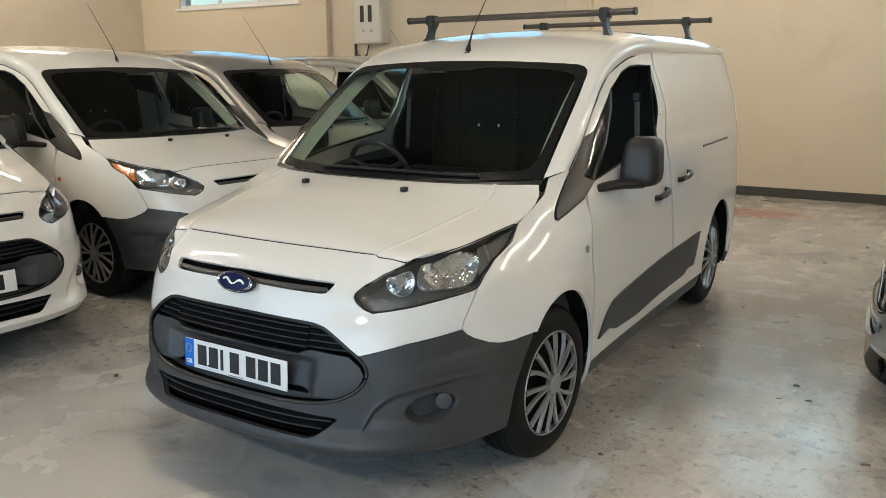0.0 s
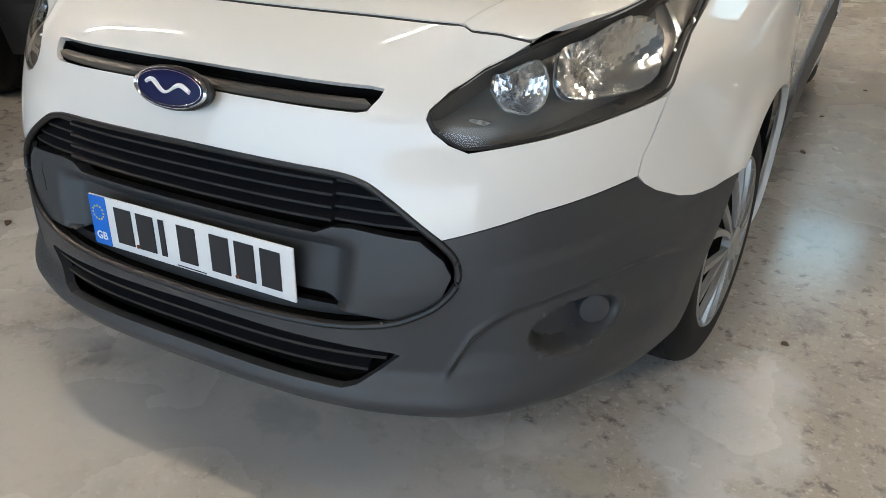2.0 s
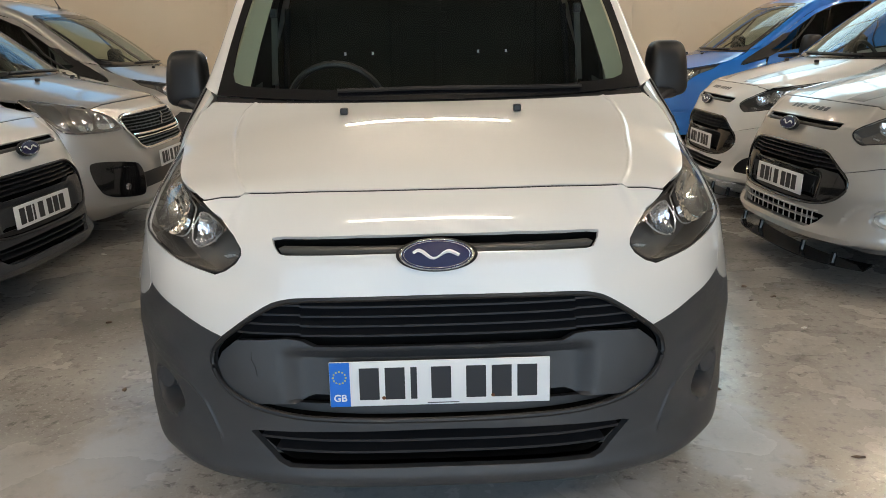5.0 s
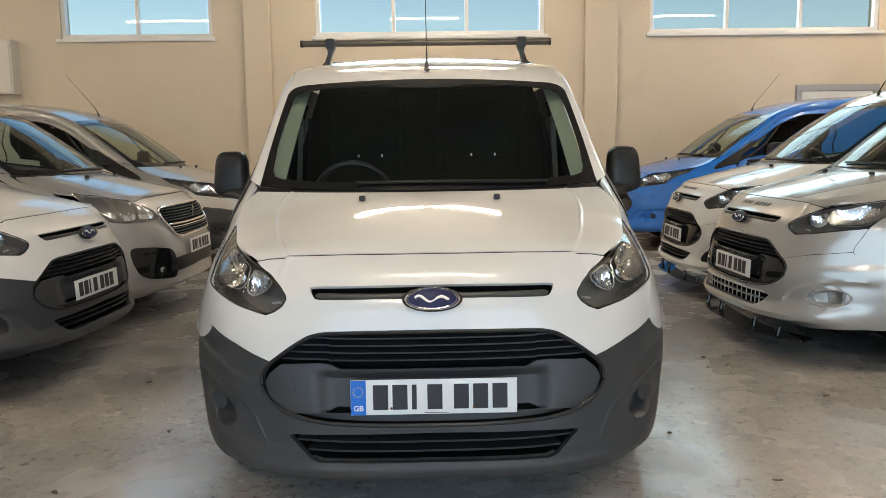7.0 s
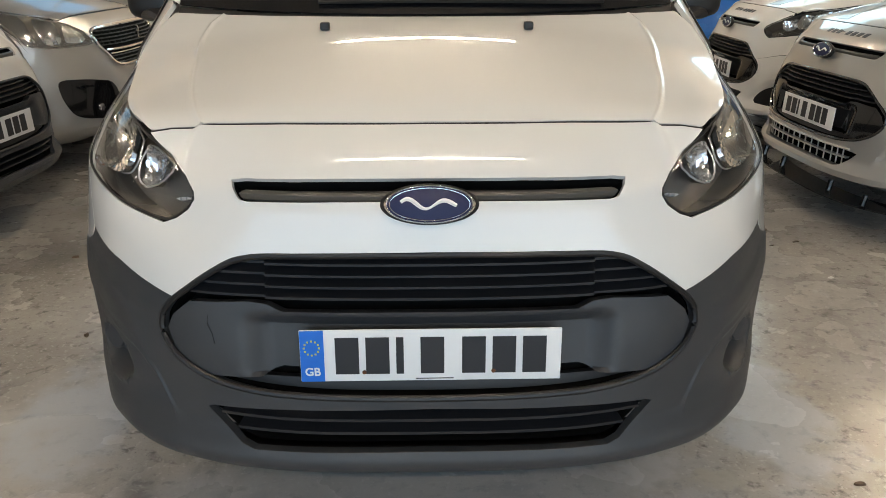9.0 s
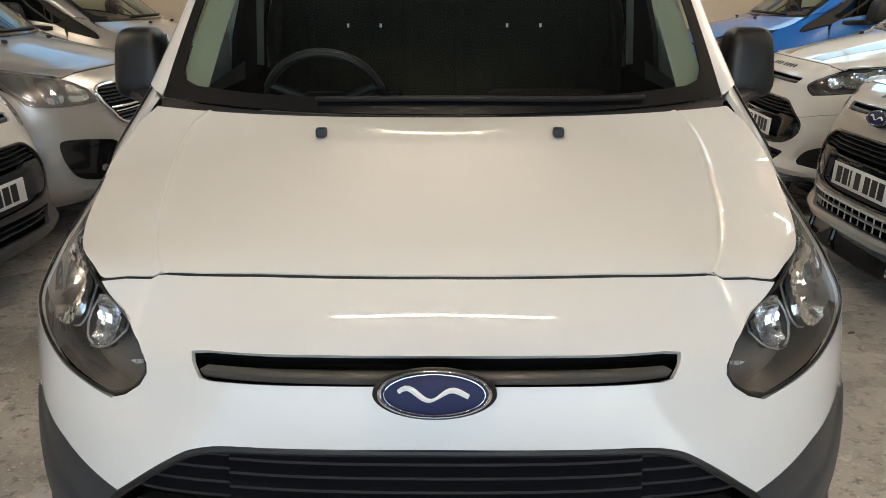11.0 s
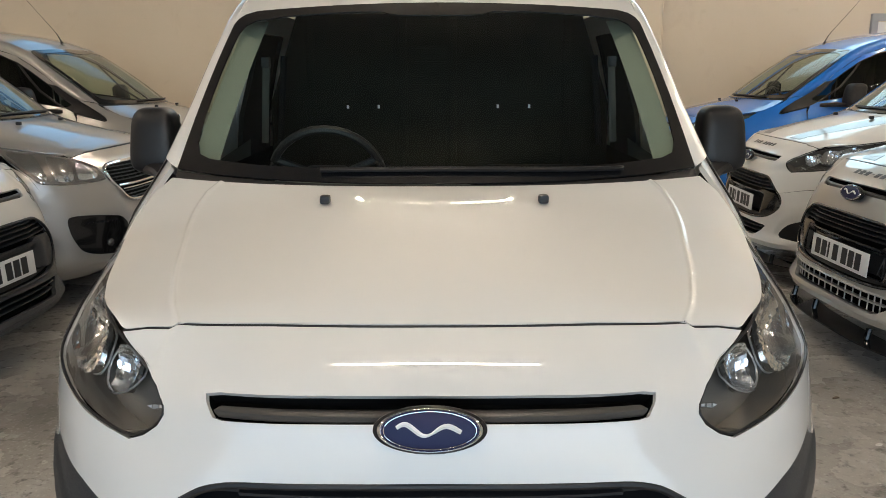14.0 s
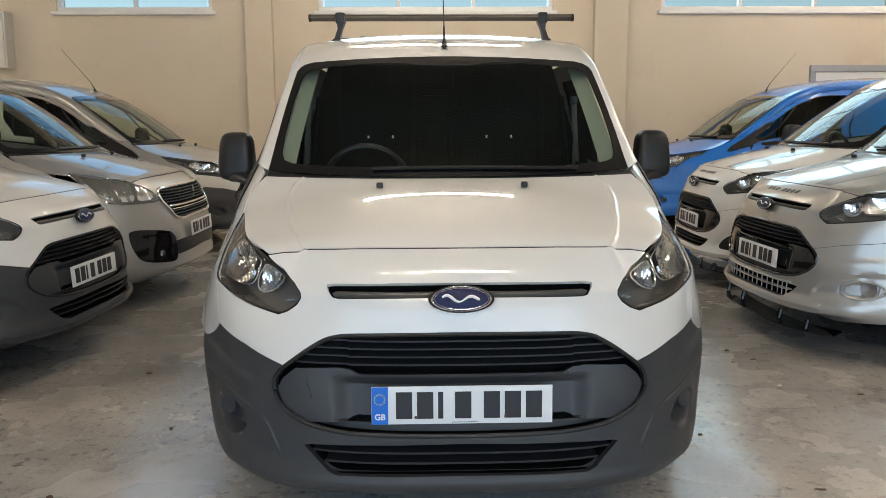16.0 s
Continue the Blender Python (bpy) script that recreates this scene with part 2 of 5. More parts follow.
def floor_marks_and_light(m, marks):
    """Patches on the floor, stains and painted light: (x, y, radius, stretch, turn, colour, strength)."""
    t = m.node_tree
    b = t.nodes["Principled BSDF"]
    last = b.inputs["Base Color"].links[0].from_socket
    co = t.nodes.new("ShaderNodeTexCoord")
    for x, y, r, stretch, turn, colour, strength in marks:
        mp = t.nodes.new("ShaderNodeMapping")
        mp.vector_type = "TEXTURE"
        mp.inputs["Location"].default_value, mp.inputs["Rotation"].default_value = (x, y, 0), (0, 0, radians(turn))
        mp.inputs["Scale"].default_value = (r * stretch, r, 1)
        t.links.new(co.outputs["Object"], mp.inputs["Vector"])
        ln = t.nodes.new("ShaderNodeVectorMath")
        ln.operation = "LENGTH"
        t.links.new(mp.outputs[0], ln.inputs[0])
        n = t.nodes.new("ShaderNodeTexNoise")
        n.inputs["Scale"].default_value, n.inputs["Detail"].default_value = 1.6 / r, 9
        t.links.new(co.outputs["Object"], n.inputs["Vector"])
        s = t.nodes.new("ShaderNodeMath")
        s.operation = "MULTIPLY_ADD"
        s.inputs[1].default_value, s.inputs[2].default_value = 1.6, -0.8
        t.links.new(n.outputs[0], s.inputs[0])
        d = t.nodes.new("ShaderNodeMath")
        t.links.new(ln.outputs["Value"], d.inputs[0])
        t.links.new(s.outputs[0], d.inputs[1])
        g = t.nodes.new("ShaderNodeMapRange")
        g.inputs["From Min"].default_value, g.inputs["From Max"].default_value = 1.0, 0.55
        g.inputs["To Max"].default_value = strength
        t.links.new(d.outputs[0], g.inputs["Value"])
        mix = t.nodes.new("ShaderNodeMix")
        mix.data_type = "RGBA"
        t.links.new(g.outputs[0], mix.inputs["Factor"])
        t.links.new(last, mix.inputs["A"])
        mix.inputs["B"].default_value = (*colour, 1)
        last = mix.outputs["Result"]
    t.links.new(last, b.inputs["Base Color"])


floor_marks_and_light(CONCRETE, (
    (0.4, 7.6, 0.42, 1.8, 5, (0.40, 0.16, 0.12), 0.75),
    # Next two: paler concrete, brightened further in place of overhead light.
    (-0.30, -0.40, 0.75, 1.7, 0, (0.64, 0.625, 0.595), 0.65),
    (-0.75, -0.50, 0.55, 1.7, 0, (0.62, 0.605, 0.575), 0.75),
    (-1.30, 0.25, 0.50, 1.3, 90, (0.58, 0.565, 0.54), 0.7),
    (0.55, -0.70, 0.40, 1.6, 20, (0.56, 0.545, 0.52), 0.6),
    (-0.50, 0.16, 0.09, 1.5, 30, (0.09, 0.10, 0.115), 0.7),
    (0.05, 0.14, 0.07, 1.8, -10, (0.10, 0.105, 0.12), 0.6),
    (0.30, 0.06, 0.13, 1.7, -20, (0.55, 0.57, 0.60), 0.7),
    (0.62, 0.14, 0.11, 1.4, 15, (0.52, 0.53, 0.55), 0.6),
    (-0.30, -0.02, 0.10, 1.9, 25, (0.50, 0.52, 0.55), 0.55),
    (-1.35, -0.55, 0.06, 1.3, 10, (0.42, 0.13, 0.10), 0.7),
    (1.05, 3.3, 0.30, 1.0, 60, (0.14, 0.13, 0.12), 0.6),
    # Next two: darker brown floor on both sides, between the vans.
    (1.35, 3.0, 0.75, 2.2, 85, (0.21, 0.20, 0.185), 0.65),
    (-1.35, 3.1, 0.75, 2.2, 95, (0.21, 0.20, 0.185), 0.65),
    # Next two: bluish shine of the back windows by the front wheels, painted in.
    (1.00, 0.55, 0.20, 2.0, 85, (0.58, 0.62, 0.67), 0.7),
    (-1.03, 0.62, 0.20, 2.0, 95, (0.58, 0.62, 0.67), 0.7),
    # Bluish doorway light on the floor ahead of the bumper, put into the colour.
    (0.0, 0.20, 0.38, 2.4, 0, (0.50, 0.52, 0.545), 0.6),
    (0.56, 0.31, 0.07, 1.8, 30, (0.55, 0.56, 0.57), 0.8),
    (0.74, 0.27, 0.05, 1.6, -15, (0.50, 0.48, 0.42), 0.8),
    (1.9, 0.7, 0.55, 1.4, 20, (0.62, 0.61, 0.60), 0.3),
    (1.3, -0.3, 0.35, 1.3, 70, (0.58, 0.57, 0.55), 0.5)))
WALL = mixed("cream_wall_paint", (0.595, 0.508, 0.392), (
    (0.25, 4, 0.3, 0.4, 0.65, (0.63, 0.55, 0.44)),
    (0.9, 7, 0.8, 0.58, 0.75, (0.54, 0.45, 0.34)),
    (6.0, 8, 0.5, 0.62, 0.8, (0.555, 0.475, 0.365))), (0.5, 0.7), 0.25)
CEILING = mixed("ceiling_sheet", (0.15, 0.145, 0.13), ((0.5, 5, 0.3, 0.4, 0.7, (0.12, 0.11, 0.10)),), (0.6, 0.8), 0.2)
SKIRT = material("dark_skirting_paint", (0.05, 0.045, 0.04), 0.55, vary=0.15, stain=0.2)
FRAME = material("white_window_frame", (0.72, 0.72, 0.70), 0.4, vary=0.04)
GREY = material("grey_door_paint", (0.35, 0.36, 0.38), 0.5, vary=0.06)
BOXGREY = material("grey_steel_box", (0.62, 0.60, 0.55), 0.45, vary=0.05, stain=0.06)

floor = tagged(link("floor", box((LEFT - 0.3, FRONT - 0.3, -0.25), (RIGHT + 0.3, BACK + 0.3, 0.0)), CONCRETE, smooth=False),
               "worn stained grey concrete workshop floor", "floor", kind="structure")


def wall_with_holes(name, x0, x1, y0, y1, z1, holes, label):
    """A wall along x; holes are (x0, x1, z0, z1), sorted."""
    bm = bmesh.new()
    x = x0
    for a, b, lo, hi in holes:
        add_box(bm, (x, y0, 0), (a, y1, z1))
        add_box(bm, (a, y0, 0), (b, y1, lo))
        add_box(bm, (a, y0, hi), (b, y1, z1))
        x = b
    add_box(bm, (x, y0, 0), (x1, y1, z1))
    return tagged(link(name, bm, WALL, smooth=False), label, "wall", kind="structure")


WINDOWS = ((-10.68, -7.62, 3), (-5.08, -2.97, 2), (-1.53, 1.70, 3), (3.20, 6.50, 3))
WZ0, WZ1 = 2.84, 4.30
wall_with_holes("wall_north", LEFT - 0.3, RIGHT + 0.3, BACK, BACK + 0.3, CEIL + 0.3,
                [(a, b, WZ0, WZ1) for a, b, _ in WINDOWS], "cream painted blockwork wall with high windows")
for name, lo, hi in (("wall_west", (LEFT - 0.3, FRONT, 0), (LEFT, BACK, CEIL + 0.3)), ("wall_east", (RIGHT, FRONT, 0), (RIGHT + 0.3, BACK, CEIL + 0.3))):
    tagged(link(name, box(lo, hi), WALL, smooth=False), "cream painted blockwork wall", "wall", kind="structure")

# Roof is out of view; its dark colour keeps windscreen reflections dim.
tagged(link("ceiling", box((LEFT, FRONT, CEIL), (RIGHT, BACK, CEIL + 0.1)), CEILING, smooth=False), "dark sheeted roof out of view", "ceiling", kind="structure")

# south wall with an open roller shutter
wall_with_holes("wall_south", LEFT - 0.3, RIGHT + 0.3, FRONT - 0.3, FRONT, CEIL + 0.3, [(SHUTTER[0], SHUTTER[1], 0.0005, SHUTTER[2])], "cream painted wall with an open shutter doorway")
tagged(link("ground", box((-60, FRONT - 80, -0.3), (60, FRONT - 0.31, -0.02)), CONCRETE, smooth=False), "concrete yard outside the doorway", "ground", kind="structure")

# pilasters
for n, (a, b) in enumerate(((-7.33, -6.90), (-2.52, -2.15), (2.26, 2.72), (7.05, 7.5))):
    tagged(link(f"pilaster_{n + 1}", box((a, BACK - 0.12, 0), (b, BACK - 0.001, CEIL), 0.012), WALL, smooth=False),
           "cream painted wall pier", "pier", kind="structure")
# skirting
edges = [LEFT + 0.001, -7.335, -6.895, -2.525, -2.145, 2.255, 2.725, 5.30, 6.60, 7.045, 7.505, RIGHT]
for a, b in ((edges[0], edges[1]), (edges[2], edges[3]), (edges[4], edges[5]), (edges[6], edges[7]), (edges[8], edges[9]), (edges[10], edges[11])):
    tagged(link("baseboard", box((a, BACK - 0.022, 0.001), (b, BACK - 0.001, 0.12), 0.004), SKIRT, smooth=False), "dark painted skirting board", "skirting", kind="structure")

# windows
for n, (a, b, panes) in enumerate(WINDOWS):
    win = new(f"window_{n + 1}")
    win.location = (a, BACK, WZ0)
    tagged(win, "white framed high window with clear panes", "window", kind="structure")
    w, h = b - a, WZ1 - WZ0
    bm = bmesh.new()
    for lo, hi in (((0, .04, 0), (w, .12, .06)), ((0, .04, h - .06), (w, .12, h)), ((0, .04, .061), (.06, .12, h - .061)), ((w - .06, .04, .061), (w, .12, h - .061))):
        add_box(bm, lo, hi, 0.006)
    part("window_frame", bm, FRAME, win, smooth=False)
    part("window_sill", box((-0.05, -0.06, -0.05), (w + 0.05, 0.14, -0.001), 0.008), FRAME, win, smooth=False)
    for k in range(panes):
        xa, xb = 0.06 + k * (w - .12) / panes, 0.06 + (k + 1) * (w - .12) / panes
        if k:
            part("mullion", box((xa - .025, .045, .061), (xa + .025, .115, h - .061), 0.005), FRAME, win, smooth=False)
        bm = bmesh.new()
        bm.faces.new([bm.verts.new(q) for q in ((xa + .026, .08, .062), (xb - .026, .08, .062), (xb - .026, .08, h - .062), (xa + .026, .08, h - .062))])
        p = part("pane", bm, GLASS, win, smooth=False)
        p.visible_shadow = False

# fluorescent fittings
TUBE_LIT = material("lit_tube", (0.9, 0.9, 0.9), 0.4, vary=0, emit=(1.0, 0.83, 0.635, 158.0))
# Wall-side entries of TUBES are added fill, built like the others.
for tx, ty, th in TUBES:
    fit = new("ceiling_light_and_fill")
    fit.location = (tx, ty, CEIL - 0.55)
    tagged(fit, "white fluorescent tube fitting on wires, wall-side ones added as fill", "ceiling light", "fluorescent fittings")
    part("tray", box((-th, -0.05, 0.03), (th, 0.05, 0.085), 0.012), FRAME, fit)
    part("tube", tube([(0.02 - th, 0, 0), (th - 0.02, 0, 0)], 0.019, 12), TUBE_LIT, fit, "lit white fluorescent tube")
    for hx in (-0.7 * th, 0.7 * th):
        part("hanger", tube([(hx, 0, 0.085), (hx, 0, 0.555)], 0.004, 6), SATIN, fit)
    for ex in (0.01 - th, th - 0.01):
        part("end_cap", box((ex - 0.012, -0.022, -0.03), (ex + 0.012, 0.022, 0.029), 0.004), FRAME, fit)

# door at the back wall
door = new("door_1")
door.location = (5.33, BACK, 0)
tagged(door, "white door in a grey painted frame", "door", kind="structure")
bm = bmesh.new()
add_box(bm, (0, -0.05, 2.0), (1.2, -0.001, 2.09), 0.004)
add_box(bm, (0, -0.05, 0.0), (0.08, -0.001, 1.999), 0.004)
add_box(bm, (1.12, -0.05, 0.0), (1.2, -0.001, 1.999), 0.004)
part("door_frame", bm, GREY, door, smooth=False)
part("leaf", box((0.085, -0.035, 0.01), (1.115, -0.002, 1.99), 0.004), FRAME, door, smooth=False)
part("handle", box((0.16, -0.10, 1.0), (0.30, -0.036, 1.03), 0.01), SATIN, door)
# ---- van skin: plan curves of the body at several heights ----
SKIN_Z = (0.19, 0.24, 0.30, 0.42, 0.50, 0.60, 0.70, 0.76, 0.82, 0.88, 0.935, 1.0, 1.1, 1.2, 1.4, 1.6, 1.7)
SKIN_X = {  # half-widths at the stations from the nose (0) round the corner to the flank and tail
    0: (0.0,) * 17,
    1: (0.30,) * 17,
    2: (0.46, 0.47, 0.48, 0.48, 0.49, 0.50, 0.50, 0.51, 0.51, 0.50, 0.475, 0.45, 0.42, 0.42, 0.42, 0.42, 0.42),
    3: (0.62, 0.63, 0.65, 0.655, 0.655, 0.66, 0.66, 0.665, 0.665, 0.65, 0.613, 0.58, 0.54, 0.54, 0.54, 0.54, 0.5),
    4: (0.72, 0.752, 0.772, 0.778, 0.780, 0.779, 0.785, 0.79, 0.79, 0.775, 0.745, 0.70, 0.66, 0.64, 0.62, 0.60, 0.56),
    5: (0.79, 0.825, 0.846, 0.870, 0.884, 0.893, 0.886, 0.877, 0.862, 0.84, 0.815, 0.782, 0.764, 0.75, 0.722, 0.668, 0.64),
    6: (0.86, 0.89, 0.91, 0.92, 0.924, 0.927, 0.927, 0.922, 0.913, 0.902, 0.89, 0.875, 0.845, 0.825, 0.795, 0.725, 0.68),
    7: (0.87, 0.89, 0.90, 0.91, 0.914, 0.918, 0.918, 0.917, 0.914, 0.91, 0.907, 0.90, 0.888, 0.872, 0.83, 0.757, 0.715),
    8: (0.87, 0.89, 0.90, 0.91, 0.914, 0.916, 0.916, 0.915, 0.913, 0.91, 0.907, 0.903, 0.895, 0.883, 0.85, 0.782, 0.735),
    9: (0.87, 0.89, 0.90, 0.905, 0.91, 0.912, 0.912, 0.911, 0.91, 0.908, 0.906, 0.902, 0.895, 0.885, 0.855, 0.80, 0.76),
    10: (0.80, 0.82, 0.83, 0.84, 0.845, 0.85, 0.852, 0.851, 0.85, 0.848, 0.846, 0.842, 0.832, 0.818, 0.78, 0.725, 0.68),
    11: (0.5,) * 17,
    12: (0.0,) * 17,
}
SKIN_Y = {
    0: (0.22, 0.075, -0.045, -0.045, -0.03, -0.01, 0.012, 0.025, 0.045, 0.095, 0.184, 0.32, 0.75, 1.0, 1.3, 1.6, 1.75),
    1: (0.225, 0.085, -0.032, -0.03, -0.018, 0.003, 0.025, 0.04, 0.06, 0.115, 0.203, 0.34, 0.77, 1.02, 1.32, 1.62, 1.77),
    2: (0.24, 0.11, 0.015, 0.02, 0.024, 0.043, 0.07, 0.105, 0.13, 0.185, 0.233, 0.37, 0.80, 1.05, 1.35, 1.65, 1.8),
    3: (0.28, 0.19, 0.11, 0.12, 0.135, 0.155, 0.18, 0.205, 0.23, 0.26, 0.29, 0.44, 0.83, 1.1, 1.4, 1.68, 1.83),
    4: (0.37, 0.30, 0.27, 0.28, 0.30, 0.325, 0.355, 0.38, 0.40, 0.45, 0.50, 0.60, 0.88, 1.15, 1.43, 1.70, 1.86),
    5: (0.50, 0.48, 0.48, 0.51, 0.53, 0.57, 0.60, 0.62, 0.64, 0.68, 0.73, 0.78, 1.0, 1.2, 1.48, 1.72, 1.9),
    6: (0.9, 0.9, 0.9, 0.9, 0.9, 0.9, 0.93, 0.95, 1.0, 1.05, 1.1, 1.12, 1.22, 1.4, 1.62, 1.85, 2.0),
    7: (1.4,) * 11 + (1.45, 1.55, 1.7, 1.9, 2.05, 2.15),
    8: (2.2,) * 14 + (2.3, 2.3, 2.35),
    9: (4.12,) * 14 + (4.11, 4.07, 4.03),
    10: (4.30,) * 14 + (4.28, 4.23, 4.18),
    11: (4.38,) * 14 + (4.36, 4.31, 4.26),
    12: (4.40,) * 14 + (4.38, 4.33, 4.28),
}


def hermite(xs, table, x):
    """Smooth curve through the rows of table at xs, with no overshoot."""
    xs, table = np.asarray(xs, float), np.asarray(table, float)
    h = np.diff(xs)[:, None]
    d = np.diff(table, axis=0) / h
    m = np.zeros_like(table)
    m[0], m[-1] = d[0], d[-1]
    ok = d[:-1] * d[1:] > 0
    m[1:-1] = np.where(ok, 2 * d[:-1] * d[1:] / np.where(ok, d[:-1] + d[1:], 1), 0)
    i = int(np.clip(np.searchsorted(xs, x) - 1, 0, len(xs) - 2))
    hh = xs[i + 1] - xs[i]
    t = (x - xs[i]) / hh
    return ((1 + 2 * t) * (1 - t) ** 2 * table[i] + t * (1 - t) ** 2 * hh * m[i]
            + t * t * (3 - 2 * t) * table[i + 1] + t * t * (t - 1) * hh * m[i + 1])


SKIN_ALL = np.array([[v for k in range(13) for v in (SKIN_X[k][i], SKIN_Y[k][i])] for i in range(17)])
SKIN_ROWS = {}


def kept(f):
    """Remembers the places that a surface has given, for the next van."""
    memo = {}

    def g(a, b):
        k = (a, b)
        if k not in memo:
            memo[k] = f(a, b)
        return memo[k].copy()
    return g


@kept
def skin(u, z):
    """Place on the van's right-hand skin at station u (0 nose, 6 front wheel, 12 tail) and height z."""
    key = round(z, 4)
    if key not in SKIN_ROWS:
        SKIN_ROWS[key] = hermite(SKIN_Z, SKIN_ALL, key).reshape(13, 2)
    pts = SKIN_ROWS[key]
    i = int(min(max(u, 0), 11.999))
    t = u - i
    p1, p2 = pts[i], pts[i + 1]
    p0 = pts[i - 1] if i > 0 else pts[1] * (-1, 1)
    p3 = pts[i + 2] if i < 11 else pts[11] * (-1, 1)
    d0, d1, d2 = (max(np.hypot(*(b - a)), 1e-6) ** 0.5 for a, b in ((p0, p1), (p1, p2), (p2, p3)))
    m1 = (p1 - p0) / d0 - (p2 - p0) / (d0 + d1) + (p2 - p1) / d1
    m2 = (p2 - p1) / d1 - (p3 - p1) / (d1 + d2) + (p3 - p2) / d2
    m1, m2 = m1 * d1, m2 * d1
    xy = ((1 + 2 * t) * (1 - t) ** 2 * p1 + t * (1 - t) ** 2 * m1 + t * t * (3 - 2 * t) * p2 + t * t * (t - 1) * m2)
    return np.array((xy[0], xy[1], z))

# ---- panels laid on the skin ----


def clip(poly, axis, value, keep):
    out = []
    for i, b in enumerate(poly):
        a = poly[i - 1]
        ia, ib = (a[axis] - value) * keep >= -1e-12, (b[axis] - value) * keep >= -1e-12
        if ia != ib:
            t = (value - a[axis]) / (b[axis] - a[axis])
            q = [a[0] + (b[0] - a[0]) * t, a[1] + (b[1] - a[1]) * t]
            q[axis] = value
            out.append(tuple(q))
        if ib:
            out.append(b)
    return out


def surface(f, a, b, off):
    e = 1e-3
    p = f(a, b)
    if off == 0.0:
        return p
    n = np.cross(f(a + e, b) - p, f(a, b + e) - p)
    n /= np.linalg.norm(n) + 1e-12
    return p + n * off


def patch(poly, f, da, db, off=0.0, lip=0.008, dent=None, sides=(1, -1), bm=None, open_at_zero=True):
    """A sheet over the outline poly in (a, b), laid on f(a, b); mirrored in x; its edges turn in by lip."""
    bm = bm or bmesh.new()
    eps = 1e-5
    a0, a1 = min(p[0] for p in poly), max(p[0] for p in poly)
    b0, b1 = min(p[1] for p in poly), max(p[1] for p in poly)
    na, nb = max(1, math.ceil((a1 - a0) / da)), max(1, math.ceil((b1 - b0) / db))
    cells = []
    for i in range(na):
        strip = clip(clip(poly, 0, a0 + (a1 - a0) * i / na, 1), 0, a0 + (a1 - a0) * (i + 1) / na, -1)
        if len(strip) < 3:
            continue
        for j in range(nb):
            cell = clip(clip(strip, 1, b0 + (b1 - b0) * j / nb, 1), 1, b0 + (b1 - b0) * (j + 1) / nb, -1)
            if len(cell) >= 3:
                cells.append(cell)
    place, inner = {}, {}

    def at(p):
        k = (round(p[0], 5), round(p[1], 5))
        if k not in place:
            o = off(*p) if callable(off) else off
            if dent:
                o += dent(*p)
            place[k] = surface(f, p[0], p[1], o)
            if lip:
                inner[k] = surface(f, p[0], p[1], o - lip)
        return k

    def tidy(ring):
        """Takes out doubled points and there-and-back spikes."""
        done = False
        while not done and len(ring) > 2:
            done = True
            for i in range(len(ring)):
                p, q, r = ring[i - 1], ring[i], ring[(i + 1) % len(ring)]
                back = p == q or p == r
                for ax in (0, 1):
                    if p[ax] == q[ax] == r[ax] and (q[1 - ax] - p[1 - ax]) * (r[1 - ax] - q[1 - ax]) < 0:
                        back = True
                if back:
                    ring = ring[:i] + ring[i + 1:]
                    done = False
                    break
        return ring

    def split(ring):
        """Parts a ring that touches itself at a point."""
        for i in range(len(ring)):
            for j in range(i + 1, len(ring)):
                if ring[i] == ring[j]:
                    return split(tidy(ring[i:j])) + split(tidy(ring[:i] + ring[j:]))
        return [ring]

    faces = []
    for cell in cells:
        for ring in split(tidy([at(p) for p in cell])):
            if len(ring) >= 3:
                area = sum(ring[i - 1][0] * ring[i][1] - ring[i][0] * ring[i - 1][1] for i in range(len(ring)))
                if abs(area) > 1e-7:
                    faces.append(ring if area > 0 else ring[::-1])
    count = {}
    for ring in faces:
        for i in range(len(ring)):
            e = (ring[i - 1], ring[i])
            count[e] = count.get(e, 0) + 1
    rim = [e for e in count if (e[1], e[0]) not in count and not (open_at_zero and abs(e[0][0]) < eps and abs(e[1][0]) < eps)]
    for side in sides:
        vs, vi = {}, {}
        for k, p in place.items():
            vs[k] = bm.verts.new((p[0] * side, p[1], p[2]))
        if lip:
            for e in rim:
                for k in e:
                    if k not in vi:
                        p = inner[k]
                        vi[k] = bm.verts.new((p[0] * side, p[1], p[2]))
        for ring in faces:
            loop = [vs[k] for k in ring]
            try:
                bm.faces.new(loop if side > 0 else loop[::-1])
            except ValueError:
                pass
        if lip:
            for a, b in rim:
                quad = [vs[b], vs[a], vi[a], vi[b]]
                try:
                    bm.faces.new(quad if side > 0 else quad[::-1])
                except ValueError:
                    pass
    if len(sides) == 2:
        bmesh.ops.remove_doubles(bm, verts=[v for v in bm.verts if abs(v.co.x) < 1e-4], dist=2e-4)
    return bm


def smoothstep(a, b, x):
    t = min(max((x - a) / (b - a), 0.0), 1.0)
    return t * t * (3 - 2 * t)


def chaikin(poly, rounds=1, closed=True):
    """Rounds the corners of an outline."""
    for _ in range(rounds):
        out = []
        n = len(poly)
        for i in range(n if closed else n - 1):
            p, q = poly[i], poly[(i + 1) % n]
            out += [(p[0] * .78 + q[0] * .22, p[1] * .78 + q[1] * .22), (p[0] * .22 + q[0] * .78, p[1] * .22 + q[1] * .78)]
        if not closed:
            out = [poly[0]] + out + [poly[-1]]
        poly = out
    return poly


